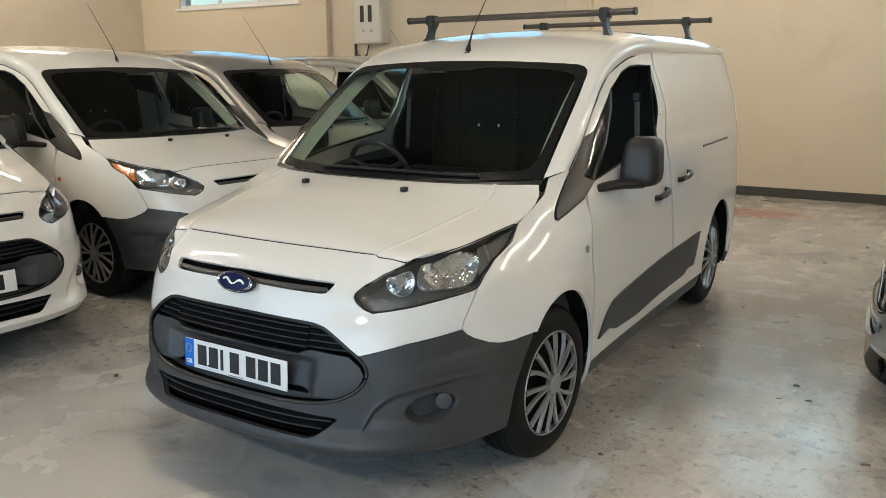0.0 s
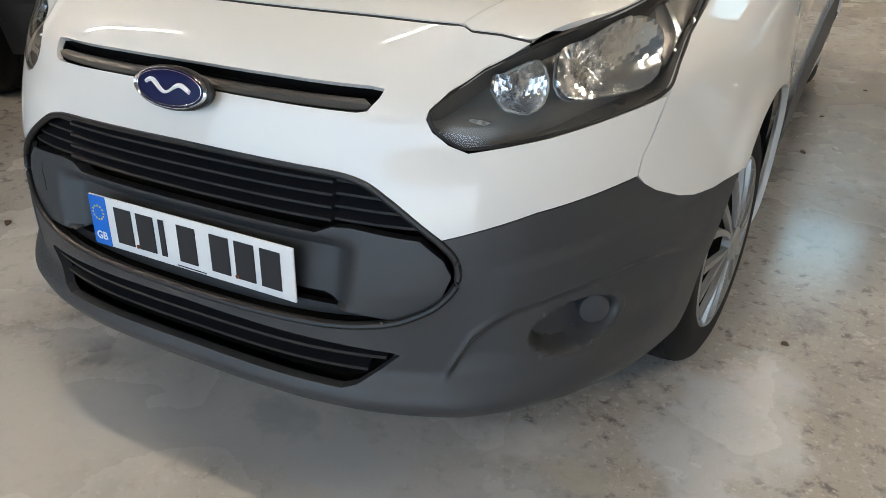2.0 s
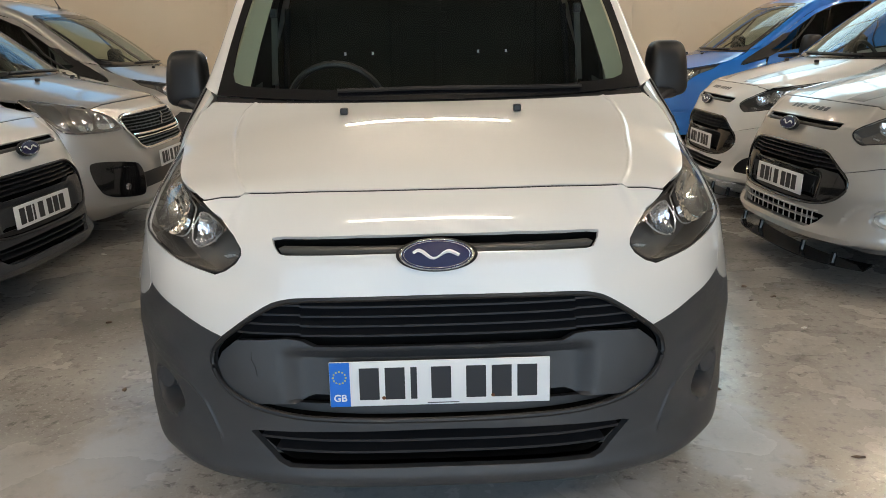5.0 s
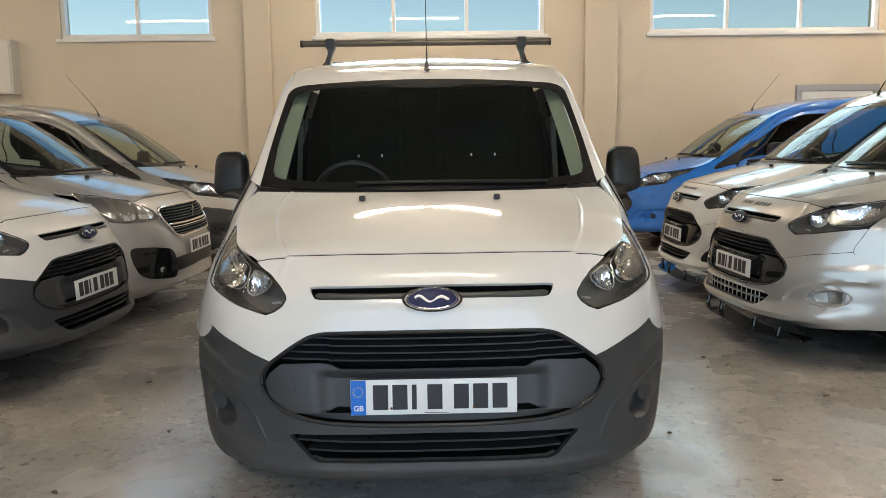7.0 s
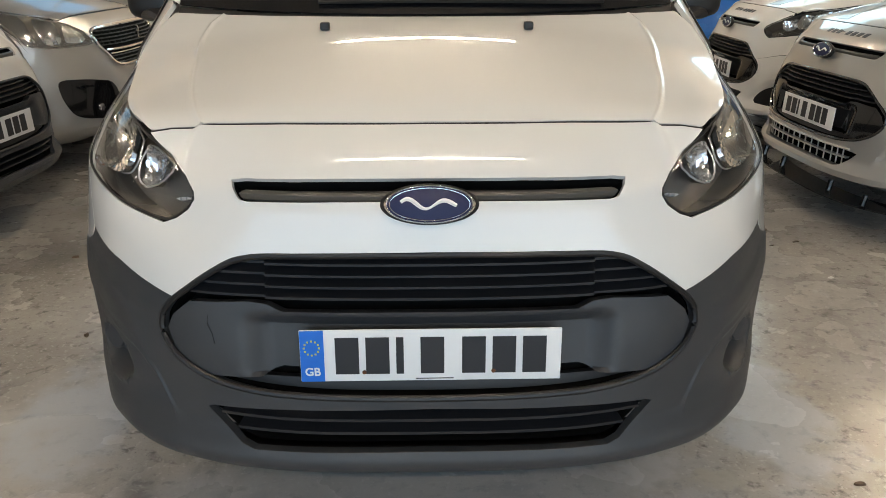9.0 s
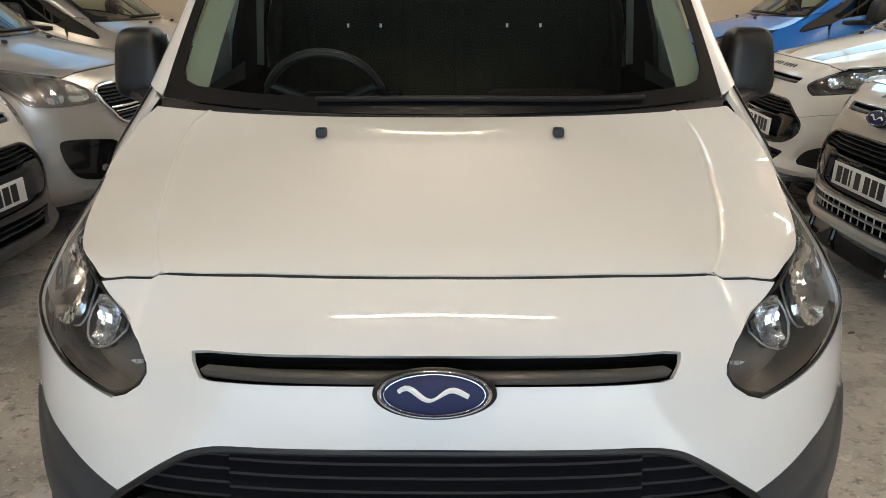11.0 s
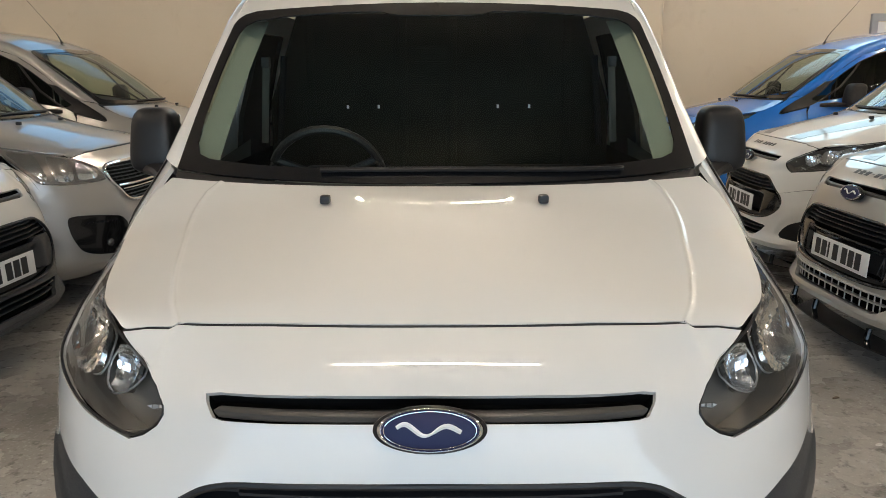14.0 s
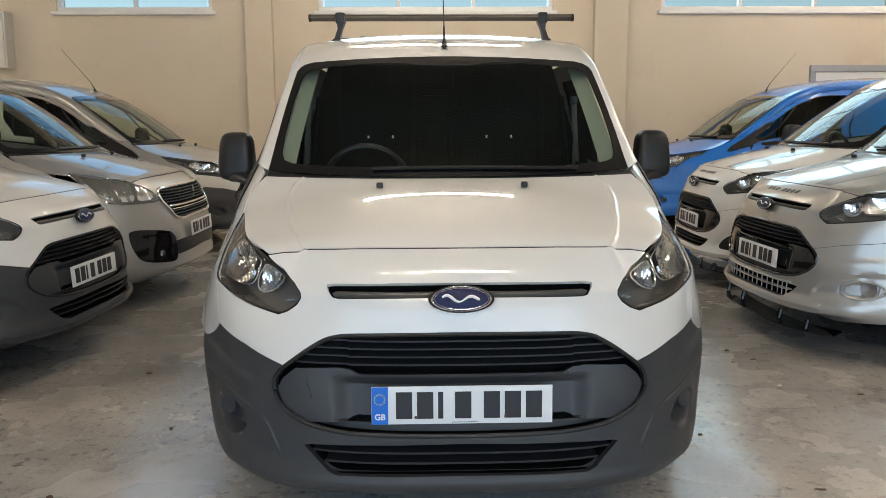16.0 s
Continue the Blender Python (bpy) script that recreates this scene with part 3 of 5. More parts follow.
# outlines on the right-hand skin, as (station, height)
HEAD = [(1.798, .812), (1.86, .793), (2.0, .774), (2.174, .7625), (2.899, .781), (3.534, .803), (4.018, .818), (4.103, .857), (4.27, .897), (4.694, .942),
        (4.917, 1.001), (4.355, .98), (3.726, .955), (3.181, .932), (2.721, .911), (2.195, .883), (1.927, .85), (1.81, .828)]
HEAD_LOW = [(1.81, .828), (1.798, .812), (1.86, .793), (2.0, .774), (2.174, .7625), (2.899, .781), (3.534, .803), (4.018, .818)]
SHUT = [(0, .9425), (1.0, .9405), (1.93, .9365), (2.0, .934), (2.08, .929), (2.4, .926), (2.721, .917)]
GRILLE = [(0, .720), (0.6, .719), (1.169, .715), (1.35, .708), (1.47, .700), (1.744, .668), (2.099, .619), (2.26, .590), (2.32, .560), (2.305, .530),
          (2.152, .493), (1.81, .458), (1.255, .442), (.569, .437), (0, .436)]
SLOT = [(0, .8585), (.6, .858), (1.30, .8535), (1.42, .850), (1.40, .838), (1.33, .818), (1.25, .815), (.6, .819), (0, .820)]
INTAKE = [(0, .324), (.57, .323), (1.30, .321), (1.45, .330), (1.671, .358), (1.887, .394), (1.80, .399), (.9, .408), (0, .413)]
GR_UP = chaikin(GRILLE[:7], 2, False)
GR_LOW = chaikin(GRILLE[6:], 2, False)
GR_ALL = GR_UP + GR_LOW[1:]
NOTCH = [(3.882, .718), (3.895, .684), (4.0, .665), (4.133, .647), (4.395, .621), (4.565, .611), (4.8, .608), (5.159, .616)]


def arch(cy, cz, ry, rz, a0, a1, n=22):
    """Points of a wheel opening on the flank, from angle a0 to a1 (degrees, 0 to the rear, 90 up)."""
    out = []
    for i in range(n + 1):
        a = radians(a0 + (a1 - a0) * i / n)
        y, z = cy + ry * math.cos(a), cz + rz * math.sin(a)
        out.append((at_y(y, max(z, 0.2)), max(z, 0.2)))
    return out


def at_y(y, z):
    """Station of the skin that lies y behind the nose, at height z."""
    lo, hi = 2.5, 9.9
    for _ in range(40):
        mid = (lo + hi) / 2
        lo, hi = (mid, hi) if skin(mid, z)[1] < y else (lo, mid)
    return (lo + hi) / 2


FRONT_ARCH = arch(0.865, 0.33, 0.33, 0.387, -17, 133)
REAR_ARCH = arch(3.545, 0.33, 0.375, 0.40, 184.3, -4.3)

# ---- bonnet, glass and roof of the van as surfaces ----
BON_V = (0, .12, .35, .58, .75, .88, .95, 1)
BON_S = ((.613, .285, .9165), (.643, .322, .935), (.701, .463, .9575), (.742, .63, .983), (.772, .764, 1.004), (.782, .87, 1.036), (.772, .96, 1.078), (.744, 1.02, 1.110))
BON_C = ((.186, .9445), (.24, .968), (.40, 1.016), (.56, 1.055), (.67, 1.080), (.75, 1.095), (.80, 1.104), (.832, 1.109))
BON_T = [(*a, *b) for a, b in zip(BON_S, BON_C)]

SHUT_LINE = SHUT + [(2.95, .9275), (3.1, .933)]
EDGE_ALL = np.array([skin(u, np.interp(u, [q[0] for q in SHUT_LINE], [q[1] for q in SHUT_LINE]) + .0022) for u in np.linspace(0, 3.1, 125)])
EDGE_S = np.linspace(0, 1, 60)
EDGE_P = np.array([[np.interp(s * .613, EDGE_ALL[:, 0], EDGE_ALL[:, i]) for i in range(3)] for s in EDGE_S])


@kept
def bonnet_at(s, v):
    sx, sy, sz, cy, cz = hermite(BON_V, BON_T, v)
    d = 0.8 * s * s + 0.2 * s ** 4
    ridge = 0.0034 * math.exp(-((s - 0.775) / 0.008) ** 2)
    p = np.array((s * sx, cy + (sy - cy) * s ** 2.6, cz + (sz - cz) * d + ridge))
    if v < 0.3:  # the front edge meets the fascia along the shut line
        g = np.array([np.interp(s, EDGE_S, EDGE_P[:, i]) for i in range(3)])
        sx, sy, sz, cy, cz = BON_T[0]
        q = np.array((s * sx, cy + (sy - cy) * s ** 2.6, cz + (sz - cz) * d))
        p = p + (g - q) * (1 - smoothstep(0.0, 0.3, v))
    return p


@kept
def screen_at(s, v):
    low = np.array((s * .735, .846 + .211 * s ** 2.6, 1.116 + .016 * s * s))
    top = np.array((s * .69, 1.600 + .085 * s ** 2.2, 1.622 - .024 * s * s))
    p = low + (top - low) * v
    bulge = 0.035 * 4 * v * (1 - v) * (1 - 0.5 * s * s)
    return p + np.array((0, -0.55, 0.83)) * bulge


ROOF_V = (0, .1, .25, .45, .7, 1)
ROOF_T = ((1.603, 1.616, .690, 1.690, 1.600), (1.73, 1.678, .692, 1.82, 1.655), (2.0, 1.752, .70, 2.05, 1.722), (2.5, 1.815, .71, 2.5, 1.765),
          (3.3, 1.835, .72, 3.3, 1.775), (4.25, 1.80, .72, 4.2, 1.75))


@kept
def roof_at(s, v):
    cy, cz, ex, ey, ez = hermite(ROOF_V, ROOF_T, v)
    groove = -0.006 * math.exp(-((s - 0.86) / 0.02) ** 2) * smoothstep(0.12, 0.2, v)
    return np.array((s * ex, cy + (ey - cy) * s * s, ez + (cz - ez) * (1 - 0.7 * s * s - 0.3 * s ** 5) + groove))


PIL_T = (0, .2, .35, .5, .6, .7, .8, .9, 1)
PIL_E = ((.737, 1.057, 1.132), (.7195, 1.281, 1.298), (.7045, 1.487, 1.451), (.691, 1.688, 1.600), (.693, 1.86, 1.672), (.702, 2.12, 1.733), (.71, 2.5, 1.765), (.72, 3.3, 1.775), (.72, 4.2, 1.75))
PIL_D = [tuple(skin(*q)) for q in ((5.40, 1.155), (5.42, 1.29), (5.43, 1.39), (5.80, 1.54), (6.35, 1.605), (7.2, 1.654), (8.08, 1.674), (8.7, 1.69), (9.5, 1.69))]
PIL_ALL = [(*a, *b) for a, b in zip(PIL_E, PIL_D)]


@kept
def pillar_at(t, w):
    r = hermite(PIL_T, PIL_ALL, t)
    e, d = r[:3], r[3:]
    p = d + (e - d) * w
    return p + np.array((0.85, -0.2, 0.4)) * 0.024 * 4 * w * (1 - w)


FENDER = ([(4.03, .822), (4.115, .857), (4.28, .895), (4.705, .940), (4.93, .999), (5.066, 1.033), (5.121, 1.078), (5.04, 1.112), (4.97, 1.134), (5.40, 1.158),
           (5.44, 1.15), (5.53, .983), (5.6, .978), (6.15, 1.042), (6.37, .924), (6.60, .678), (6.642, .572), (6.658, .358), (6.66, .235)]
          + FRONT_ARCH + NOTCH[::-1] + [(3.945, .768)])
DOOR = [(6.688, .30), (6.684, .358), (6.668, .572), (6.626, .678), (6.396, .924), (6.19, 1.06), (5.6, 1.0), (5.46, 1.16), (5.44, 1.29), (5.445, 1.378), (5.61, 1.48), (5.91, 1.556),
        (6.40, 1.602), (6.88, 1.634), (7.5, 1.655), (8.05, 1.663), (8.03, 1.6), (8.04, 1.4), (8.07, 1.2), (8.10, 1.0), (8.13, .7), (8.15, .43), (8.13, .30)]
PANE = [(6.264, 1.095), (7.0, 1.15), (7.95, 1.215), (8.0, 1.605), (7.363, 1.607), (6.9, 1.60), (6.484, 1.572), (6.043, 1.494), (5.844, 1.411), (5.70, 1.30), (5.95, 1.12)]
DOOR_RING = DOOR[:18] + [(8.045, 1.3505)] + [(7.965, 1.3505)] + PANE[3:] + PANE[:3] + [(7.962, 1.3495), (8.046, 1.3495)] + DOOR[18:]
SAIL = [(5.554, .983), (6.171, 1.054), (6.30, 1.10), (5.95, 1.125), (5.70, 1.305), (5.45, 1.285), (5.46, 1.16)]
FLANK = [(8.143, .30), (8.163, .43), (8.142, .7), (8.112, 1.0), (8.082, 1.2), (8.052, 1.4), (8.042, 1.6), (8.065, 1.668), (9, 1.688), (10, 1.678), (10.4, 1.67), (10.4, .30)]
SIDE_TRIM = [(6.821, .389), (6.96, .47), (7.098, .527), (7.3, .545), (8.40, .601), (8.385, .54), (8.36, .405), (8.30, .412), (8.27, .385), (7.6, .36), (7.2, .375), (7.05, .405)]


CREST_U = (2.30, 2.36, 2.52, 2.70, 2.87, 3.24, 3.66, 4.10, 4.40, 4.80)
CREST_Z = (.350, .375, .435, .468, .486, .500, .512, .520, .518, .505)


def bumper_dent(u, z):
    """Chin lip, upper ledge, and the swept crest with the fog recess under it."""
    d = 0.0
    lip = 1 - 0.55 * smoothstep(2.3, 3.4, u) - 0.45 * smoothstep(3.4, 4.3, u)
    d += 0.026 * lip * smoothstep(0.365, 0.298, z) * smoothstep(0.245, 0.285, z)
    if 2.2 < u < 5.0:
        c = float(np.interp(u, CREST_U, CREST_Z))
        ends = smoothstep(2.25, 2.42, u) * (1 - smoothstep(4.3, 4.8, u))
        d -= 0.013 * ends * smoothstep(-0.002, 0.020, c - z) * smoothstep(0.335, 0.40, z)
        d += 0.004 * ends * math.exp(-((z - c - 0.004) / 0.009) ** 2)
        ledge = 0.552 + 0.025 * (u - 2.45)
        d += 0.006 * smoothstep(2.4, 2.9, u) * (1 - smoothstep(4.5, 4.9, u)) * smoothstep(ledge + .022, ledge - .012, z) * smoothstep(c, c + .03, z)
    r = math.hypot((u - 3.55) / 0.50, (z - 0.423 - .012 * (u - 3.55)) / 0.050)
    d -= 0.044 * (1 - smoothstep(0.70, 1.0, r))
    if u > 3.2 and z < .46:
        d += 0.004 * math.exp(-((r - 1.06) / 0.07) ** 2)
    return d


def fascia_dent(u, z):
    """The bonnet's crease runs on down the fascia."""
    return 0.004 * math.exp(-((u - 2.0 + (.93 - z) * .6) / 0.06) ** 2) * smoothstep(.80, .88, z)


def wing_flare(u, z):
    p = skin(u, z)
    r = math.hypot((p[1] - .865) / .33, (z - .33) / .387)
    return 0.010 * (1 - smoothstep(1.02, 1.22, r)) if u > 4.6 else 0.0


def flank_dent(u, z):
    """Pressed blank panel where a side window would be."""
    return -0.007 * smoothstep(8.13, 8.16, u) * (1 - smoothstep(9.0, 9.06, u)) * smoothstep(1.18 + 0.05 * (u - 8.1), 1.2 + 0.05 * (u - 8.1), z) * (1 - smoothstep(1.60, 1.62, z))


def panel_dent(u, z):
    return -0.030 * (1 - smoothstep(1.10, 1.42, u)) * smoothstep(0.47, 0.475, z) * (1 - smoothstep(0.576, 0.606, z)) - 0.004


def splitter(reach, z0, z1, u1):
    """A flat lip that follows the plan of the nose."""
    bm = bmesh.new()
    rows = []
    for i in range(-16, 17):
        u = u1 * i / 16
        p, n = surface(skin, abs(u), 0.28, 0.0), surface(skin, abs(u), 0.28, 1.0)
        n = n - p
        n[2] = 0
        n /= np.linalg.norm(n)
        s = 1 if i >= 0 else -1
        out = p + n * reach * (1 - 0.5 * abs(i / 16) ** 3)
        inn = p - n * 0.12
        rows.append([bm.verts.new((q[0] * s, q[1], z)) for q, z in ((inn, z1), (out, z1 - .004), (out, z0 + .004), (inn, z0))])
    for a, b in zip(rows, rows[1:]):
        for k in range(4):
            bm.faces.new((a[k], b[k], b[(k + 1) % 4], a[(k + 1) % 4]))
    bm.faces.new(rows[0])
    bm.faces.new(rows[-1][::-1])
    return bm


def strip_line(f, poly, off, r, seg=6, closed=True, sides=(1, -1), bm=None):
    """A thin bead along an outline on the skin, on both sides."""
    bm = bm or bmesh.new()
    pts = [surface(f, a, b, off) for a, b in poly]
    for s in sides:
        tube([(p[0] * s, p[1], p[2]) for p in pts], r, seg, closed, bm)
    return bm


def wheel_cover(bm, spokes=8, r0=0.045, r1=0.203, depth=0.02):
    """Pairs of swept bars from hub to rim, in the yz plane, facing +x."""
    for k in range(spokes):
        for half in (-1, 1):
            base = 2 * math.pi * k / spokes
            rows = []
            for i in range(6):
                q = i / 5
                r = r0 + (r1 - r0) * q
                mid = base + half * (0.075 + 0.125 * q) * (1.0 if q < 0.9 else 0.98) + 0.10 * q * q
                w = (0.0062 + 0.0058 * q) / r
                x = depth * (1 - 0.55 * q * q)
                rows.append([bm.verts.new((x - dx, r * math.cos(mid + e * w), r * math.sin(mid + e * w))) for e, dx in ((-1, 0.012), (-0.75, 0), (0.75, 0), (1, 0.012))])
            for a, b in zip(rows, rows[1:]):
                for j in range(3):
                    bm.faces.new((a[j], b[j], b[j + 1], a[j + 1]))
    return bm


def wheel(root, x, y, side, steer=0.0):
    hub = link("wheel", lathe([(0.20, -0.19), (0.205, -0.02), (0.19, -0.03), (0.0, -0.03)], 32), VOID, root)
    hub.matrix_local = pose(x, y, 0.322, 0, 0, steer) @ Matrix.Diagonal((side, 1.025, 1.025, 1))
    part("tyre", lathe([(0.205, -0.005), (0.212, 0.004), (0.225, 0.008), (0.262, 0.007), (0.290, -0.004), (0.305, -0.02), (0.311, -0.034), (0.307, -0.037), (0.307, -0.043), (0.3135, -0.046),
                        (0.315, -0.075), (0.309, -0.078), (0.309, -0.086), (0.315, -0.089), (0.315, -0.12), (0.309, -0.123), (0.309, -0.131), (0.314, -0.134), (0.311, -0.17), (0.295, -0.20), (0.25, -0.21), (0.2, -0.2)], 56), RUBBER, hub)
    part("rim", lathe([(0.213, -0.012), (0.2135, 0.004), (0.210, 0.009), (0.205, 0.006), (0.203, -0.012)], 56), SATIN, hub, "silver wheel trim ring")
    bm = wheel_cover(bmesh.new())
    part("wheel_trim", bm, SATIN, hub, "silver plastic trim with paired swept spokes")
    part("centre_cap", lathe([(0.044, 0.0), (0.043, 0.022), (0.036, 0.028), (0.0, 0.029)], 24), SATIN, hub)
    return hub


HEAD_SOFT = chaikin(HEAD, 2)
MAIN_BOWL = [(2.90, .868), (2.98, .842), (3.12, .832), (3.46, .834), (3.80, .838), (3.97, .858), (4.02, .898), (3.96, .930), (3.72, .944), (3.50, .938), (3.36, .928), (3.18, .920), (3.0, .908)]
DIP_BOWL = [(2.22, .870), (2.42, .886), (2.71, .902), (2.82, .897), (2.875, .864), (2.80, .828), (2.65, .815), (2.40, .836)]


def headlight(root, side, amber=False):
    """Clear swept lens over a dark bowl with two bright reflectors."""
    f = skin
    bowl = part("headlight", patch(HEAD_SOFT, f, .14, .03, off=-0.078, lip=-0.066, sides=(side,)), LAMPBOWL, root, "swept clear headlight with dark bowl")
    for poly, name, u0, z0, a, b in ((MAIN_BOWL, "main_reflector", 3.55, .886, .42, .046), (DIP_BOWL, "dip_reflector", 2.64, .860, .30, .040)):
        def cup(u, z):
            r = min(1.2, math.hypot((u - u0) / a, (z - z0) / b))
            return -0.070 + 0.040 * r * r + 0.0016 * math.sin(u * 61) * math.cos(z * 430)
        part(name, patch(chaikin(poly, 1), f, .034, .0065, off=cup, lip=0.012, sides=(side,)), REFLECTOR, bowl, "bright faceted reflector", angle=3)
        part("reflector_rim", strip_line(f, chaikin(poly, 1), -0.032, 0.0022, 5, True, (side,)), SATIN, bowl)
        c = surface(f, u0, z0, -0.064)
        bm = bmesh.new()
        bmesh.ops.create_uvsphere(bm, u_segments=14, v_segments=8, radius=0.011)
        bmesh.ops.transform(bm, matrix=Matrix.Translation((c[0] * side, c[1], c[2])) @ Matrix.Diagonal((1, 1.5, 1, 1)), verts=bm.verts)
        part("bulb", bm, LENS, bowl)
    part("park_lamp", patch([(2.12, .822), (2.30, .812), (2.36, .806), (2.30, .801), (2.14, .812)], f, .05, .008, off=lambda u, z: -0.070 + 0.002 * math.sin(u * 70), lip=0.008, sides=(side,)), SATIN, bowl, angle=3)
    rear = [(4.05, .865), (4.27, .90), (4.66, .944), (4.84, .985), (4.36, .966), (4.0, .95), (3.98, .90)]
    part("indicator", patch(rear, f, .12, .03, off=-0.026, lip=0.02, sides=(side,)), AMBER if amber else LAMPBOWL, bowl,
         "orange indicator" if amber else "dark indicator housing")
    part("indicator_strip", patch([(4.10, .952), (4.16, .953), (4.26, .906), (4.20, .900)], f, .05, .02, off=-0.018, lip=0.004, sides=(side,)), REFLECTOR, bowl)
    part("lens", patch(HEAD_SOFT, f, .10, .02, off=-0.001, lip=0.0, sides=(side,)), LENS, bowl, "clear plastic lens")
    part("seal", strip_line(f, HEAD_SOFT, -0.003, 0.0032, 6, True, (side,)), BLACK, bowl)
    return bowl


def blade(ends, z, front, back, thick, droop=0.0, step=None, n=36):
    """A louvre along the nose: front edge and back edge lie under the skin; its outer part may be set back by step (from u)."""
    bm = bmesh.new()
    rows = []
    us = sorted(set([ends * i / n for i in range(-n, n + 1)] + ([-step[0], -step[0] - .012, step[0], step[0] + .012] if step else [])))
    for u in us:
        d = front + (step[1] if step and abs(u) > step[0] + .006 else 0.0)
        p, q = surface(skin, abs(u), z, -d), surface(skin, abs(u), z, -back)
        s = 1 if u >= 0 else -1
        rows.append([bm.verts.new(v) for v in ((p[0] * s, p[1], z - thick / 2), (p[0] * s, p[1], z + thick / 2), (q[0] * s, q[1], z + thick / 2 + droop), (q[0] * s, q[1], z - thick / 2 + droop))])
    for a, b in zip(rows, rows[1:]):
        for k in range(4):
            bm.faces.new((a[k], a[(k + 1) % 4], b[(k + 1) % 4], b[k]))
    bm.faces.new(rows[0][::-1])
    bm.faces.new(rows[-1])
    bmesh.ops.recalc_face_normals(bm, faces=bm.faces)
    return bm


def plate(root, y, z, w=0.52, h=0.111, blue=True, bars=7, x=0.0, tilt=-3):
    """A number plate: its characters are plain bars."""
    base = link("number_plate", box((-w / 2, -0.004, -h / 2), (w / 2, 0.0, h / 2), 0.0015), PLATE_WHITE, root, "white number plate with dark bars")
    base.matrix_local = pose(x, y, z, tilt)
    lo = -w / 2 + (0.052 if blue else 0.02)
    if blue:
        b = part("country_band", box((-w / 2 + 0.001, -0.0055, -h / 2 + 0.001), (lo - 0.004, -0.0042, h / 2 - 0.001)), PLATE_BLUE, base, "blue band with ring of stars", smooth=False)
        star = bmesh.new()
        for k in range(12):
            a = 2 * math.pi * k / 12
            add_box(star, (-w / 2 + 0.024 + 0.015 * math.cos(a) - 0.0017, -0.0064, 0.018 + 0.015 * math.sin(a) - 0.0017), (-w / 2 + 0.024 + 0.015 * math.cos(a) + 0.0017, -0.0057, 0.018 + 0.015 * math.sin(a) + 0.0017))
        part("star_ring", star, AMBER_INK, b, smooth=False)
        word = bpy.data.curves.new("country_letters", "FONT")
        word.body, word.size, word.align_x, word.extrude, word.offset = "GB", 0.024, "CENTER", 0.0003, 0.0006
        made = bpy.data.objects.new("country_letters", word)
        flat = bpy.data.meshes.new_from_object(made)
        bpy.data.objects.remove(made)
        bm = bmesh.new()
        bm.from_mesh(flat)
        bmesh.ops.transform(bm, matrix=Matrix.Translation((-w / 2 + 0.0245, -0.0062, -0.041)) @ Matrix.Rotation(radians(90), 4, "X"), verts=bm.verts)
        part("country_letters", bm, PLATE_WHITE, b, "white letters GB", smooth=False)
        part("maker_line", box((-0.03, -0.0058, -h / 2 + 0.0045), (0.045, -0.0044, -h / 2 + 0.006)), PLATE_INK, base, smooth=False)
    if blue:
        for x in (-0.133, 0.125):
            part("screw", lathe([(.0045, 0), (.004, .002), (0, .003)], 10), RUST, base, "rusty screw").matrix_local = pose(x, -0.0055, -0.035, 0, 0, -90)
    pitch, cw, ch = 0.0605, 0.047, 0.079
    start = lo + 0.018
    for k in range(bars):
        xx = start + k * pitch + (0.022 if k >= 4 else 0)
        wide = cw if k != 2 else 0.015
        xx += 0 if k < 3 else -0.012
        part("character_bar", box((xx, -0.0058, -ch / 2), (xx + wide, -0.0042, ch / 2), 0.0008), PLATE_INK, base, smooth=False)
    return base


def badge(root, c, n, a=0.088, b=0.036):
    """Blue oval with a chrome rim and a plain pale stroke."""
    m = Matrix.Translation(c) @ Vector(n).to_track_quat("X", "Z").to_matrix().to_4x4()
    bm = lathe([(1.0, -0.02), (1.0, -0.002), (0.985, 0.003), (0.95, 0.005), (0.915, 0.003), (0.90, 0.0)], 48)
    for v in bm.verts:
        v.co.y *= a
        v.co.z *= b + 0.0 if v.co.x > -1 else b
    bmesh.ops.transform(bm, matrix=m, verts=bm.verts)
    ring = part("badge", bm, CHROME, root, "blue oval badge with a chrome rim")
    bm = lathe([(1.0, -0.02), (1.075, -0.012), (1.07, -0.004), (1.0, 0.0)], 48)
    for v in bm.verts:
        v.co.y *= a
        v.co.z *= b * 1.02
    bmesh.ops.transform(bm, matrix=m, verts=bm.verts)
    part("badge_surround", bm, BLACK, ring)
    bm = lathe([(0.905, 0.001), (0.6, 0.003), (0.0, 0.004)], 40)
    for v in bm.verts:
        v.co.y *= a
        v.co.z *= b
    bmesh.ops.transform(bm, matrix=m, verts=bm.verts)
    part("badge_field", bm, BADGE_BLUE, ring)
    bm = tube([(0.0035, 0.865 * a * math.cos(q), 0.85 * b * math.sin(q)) for q in [2 * math.pi * k / 48 for k in range(48)]], 0.0007, 5, True)
    bmesh.ops.transform(bm, matrix=m, verts=bm.verts)
    part("badge_line", bm, CHROME, ring)
    wave = [(0.0035, (-0.62 + 1.2 * q) * a, (0.30 * math.sin(9.5 * q + 0.4) * (1 - 0.45 * q)) * b) for q in [k / 20 for k in range(21)]]
    bm = tube(wave, [0.0022 + 0.0026 * abs(math.sin(5 * k / 20 + .5)) for k in range(21)], 6)
    bmesh.ops.transform(bm, matrix=m, verts=bm.verts)
    part("badge_stroke", bm, PLATE_WHITE, ring)
    return ring


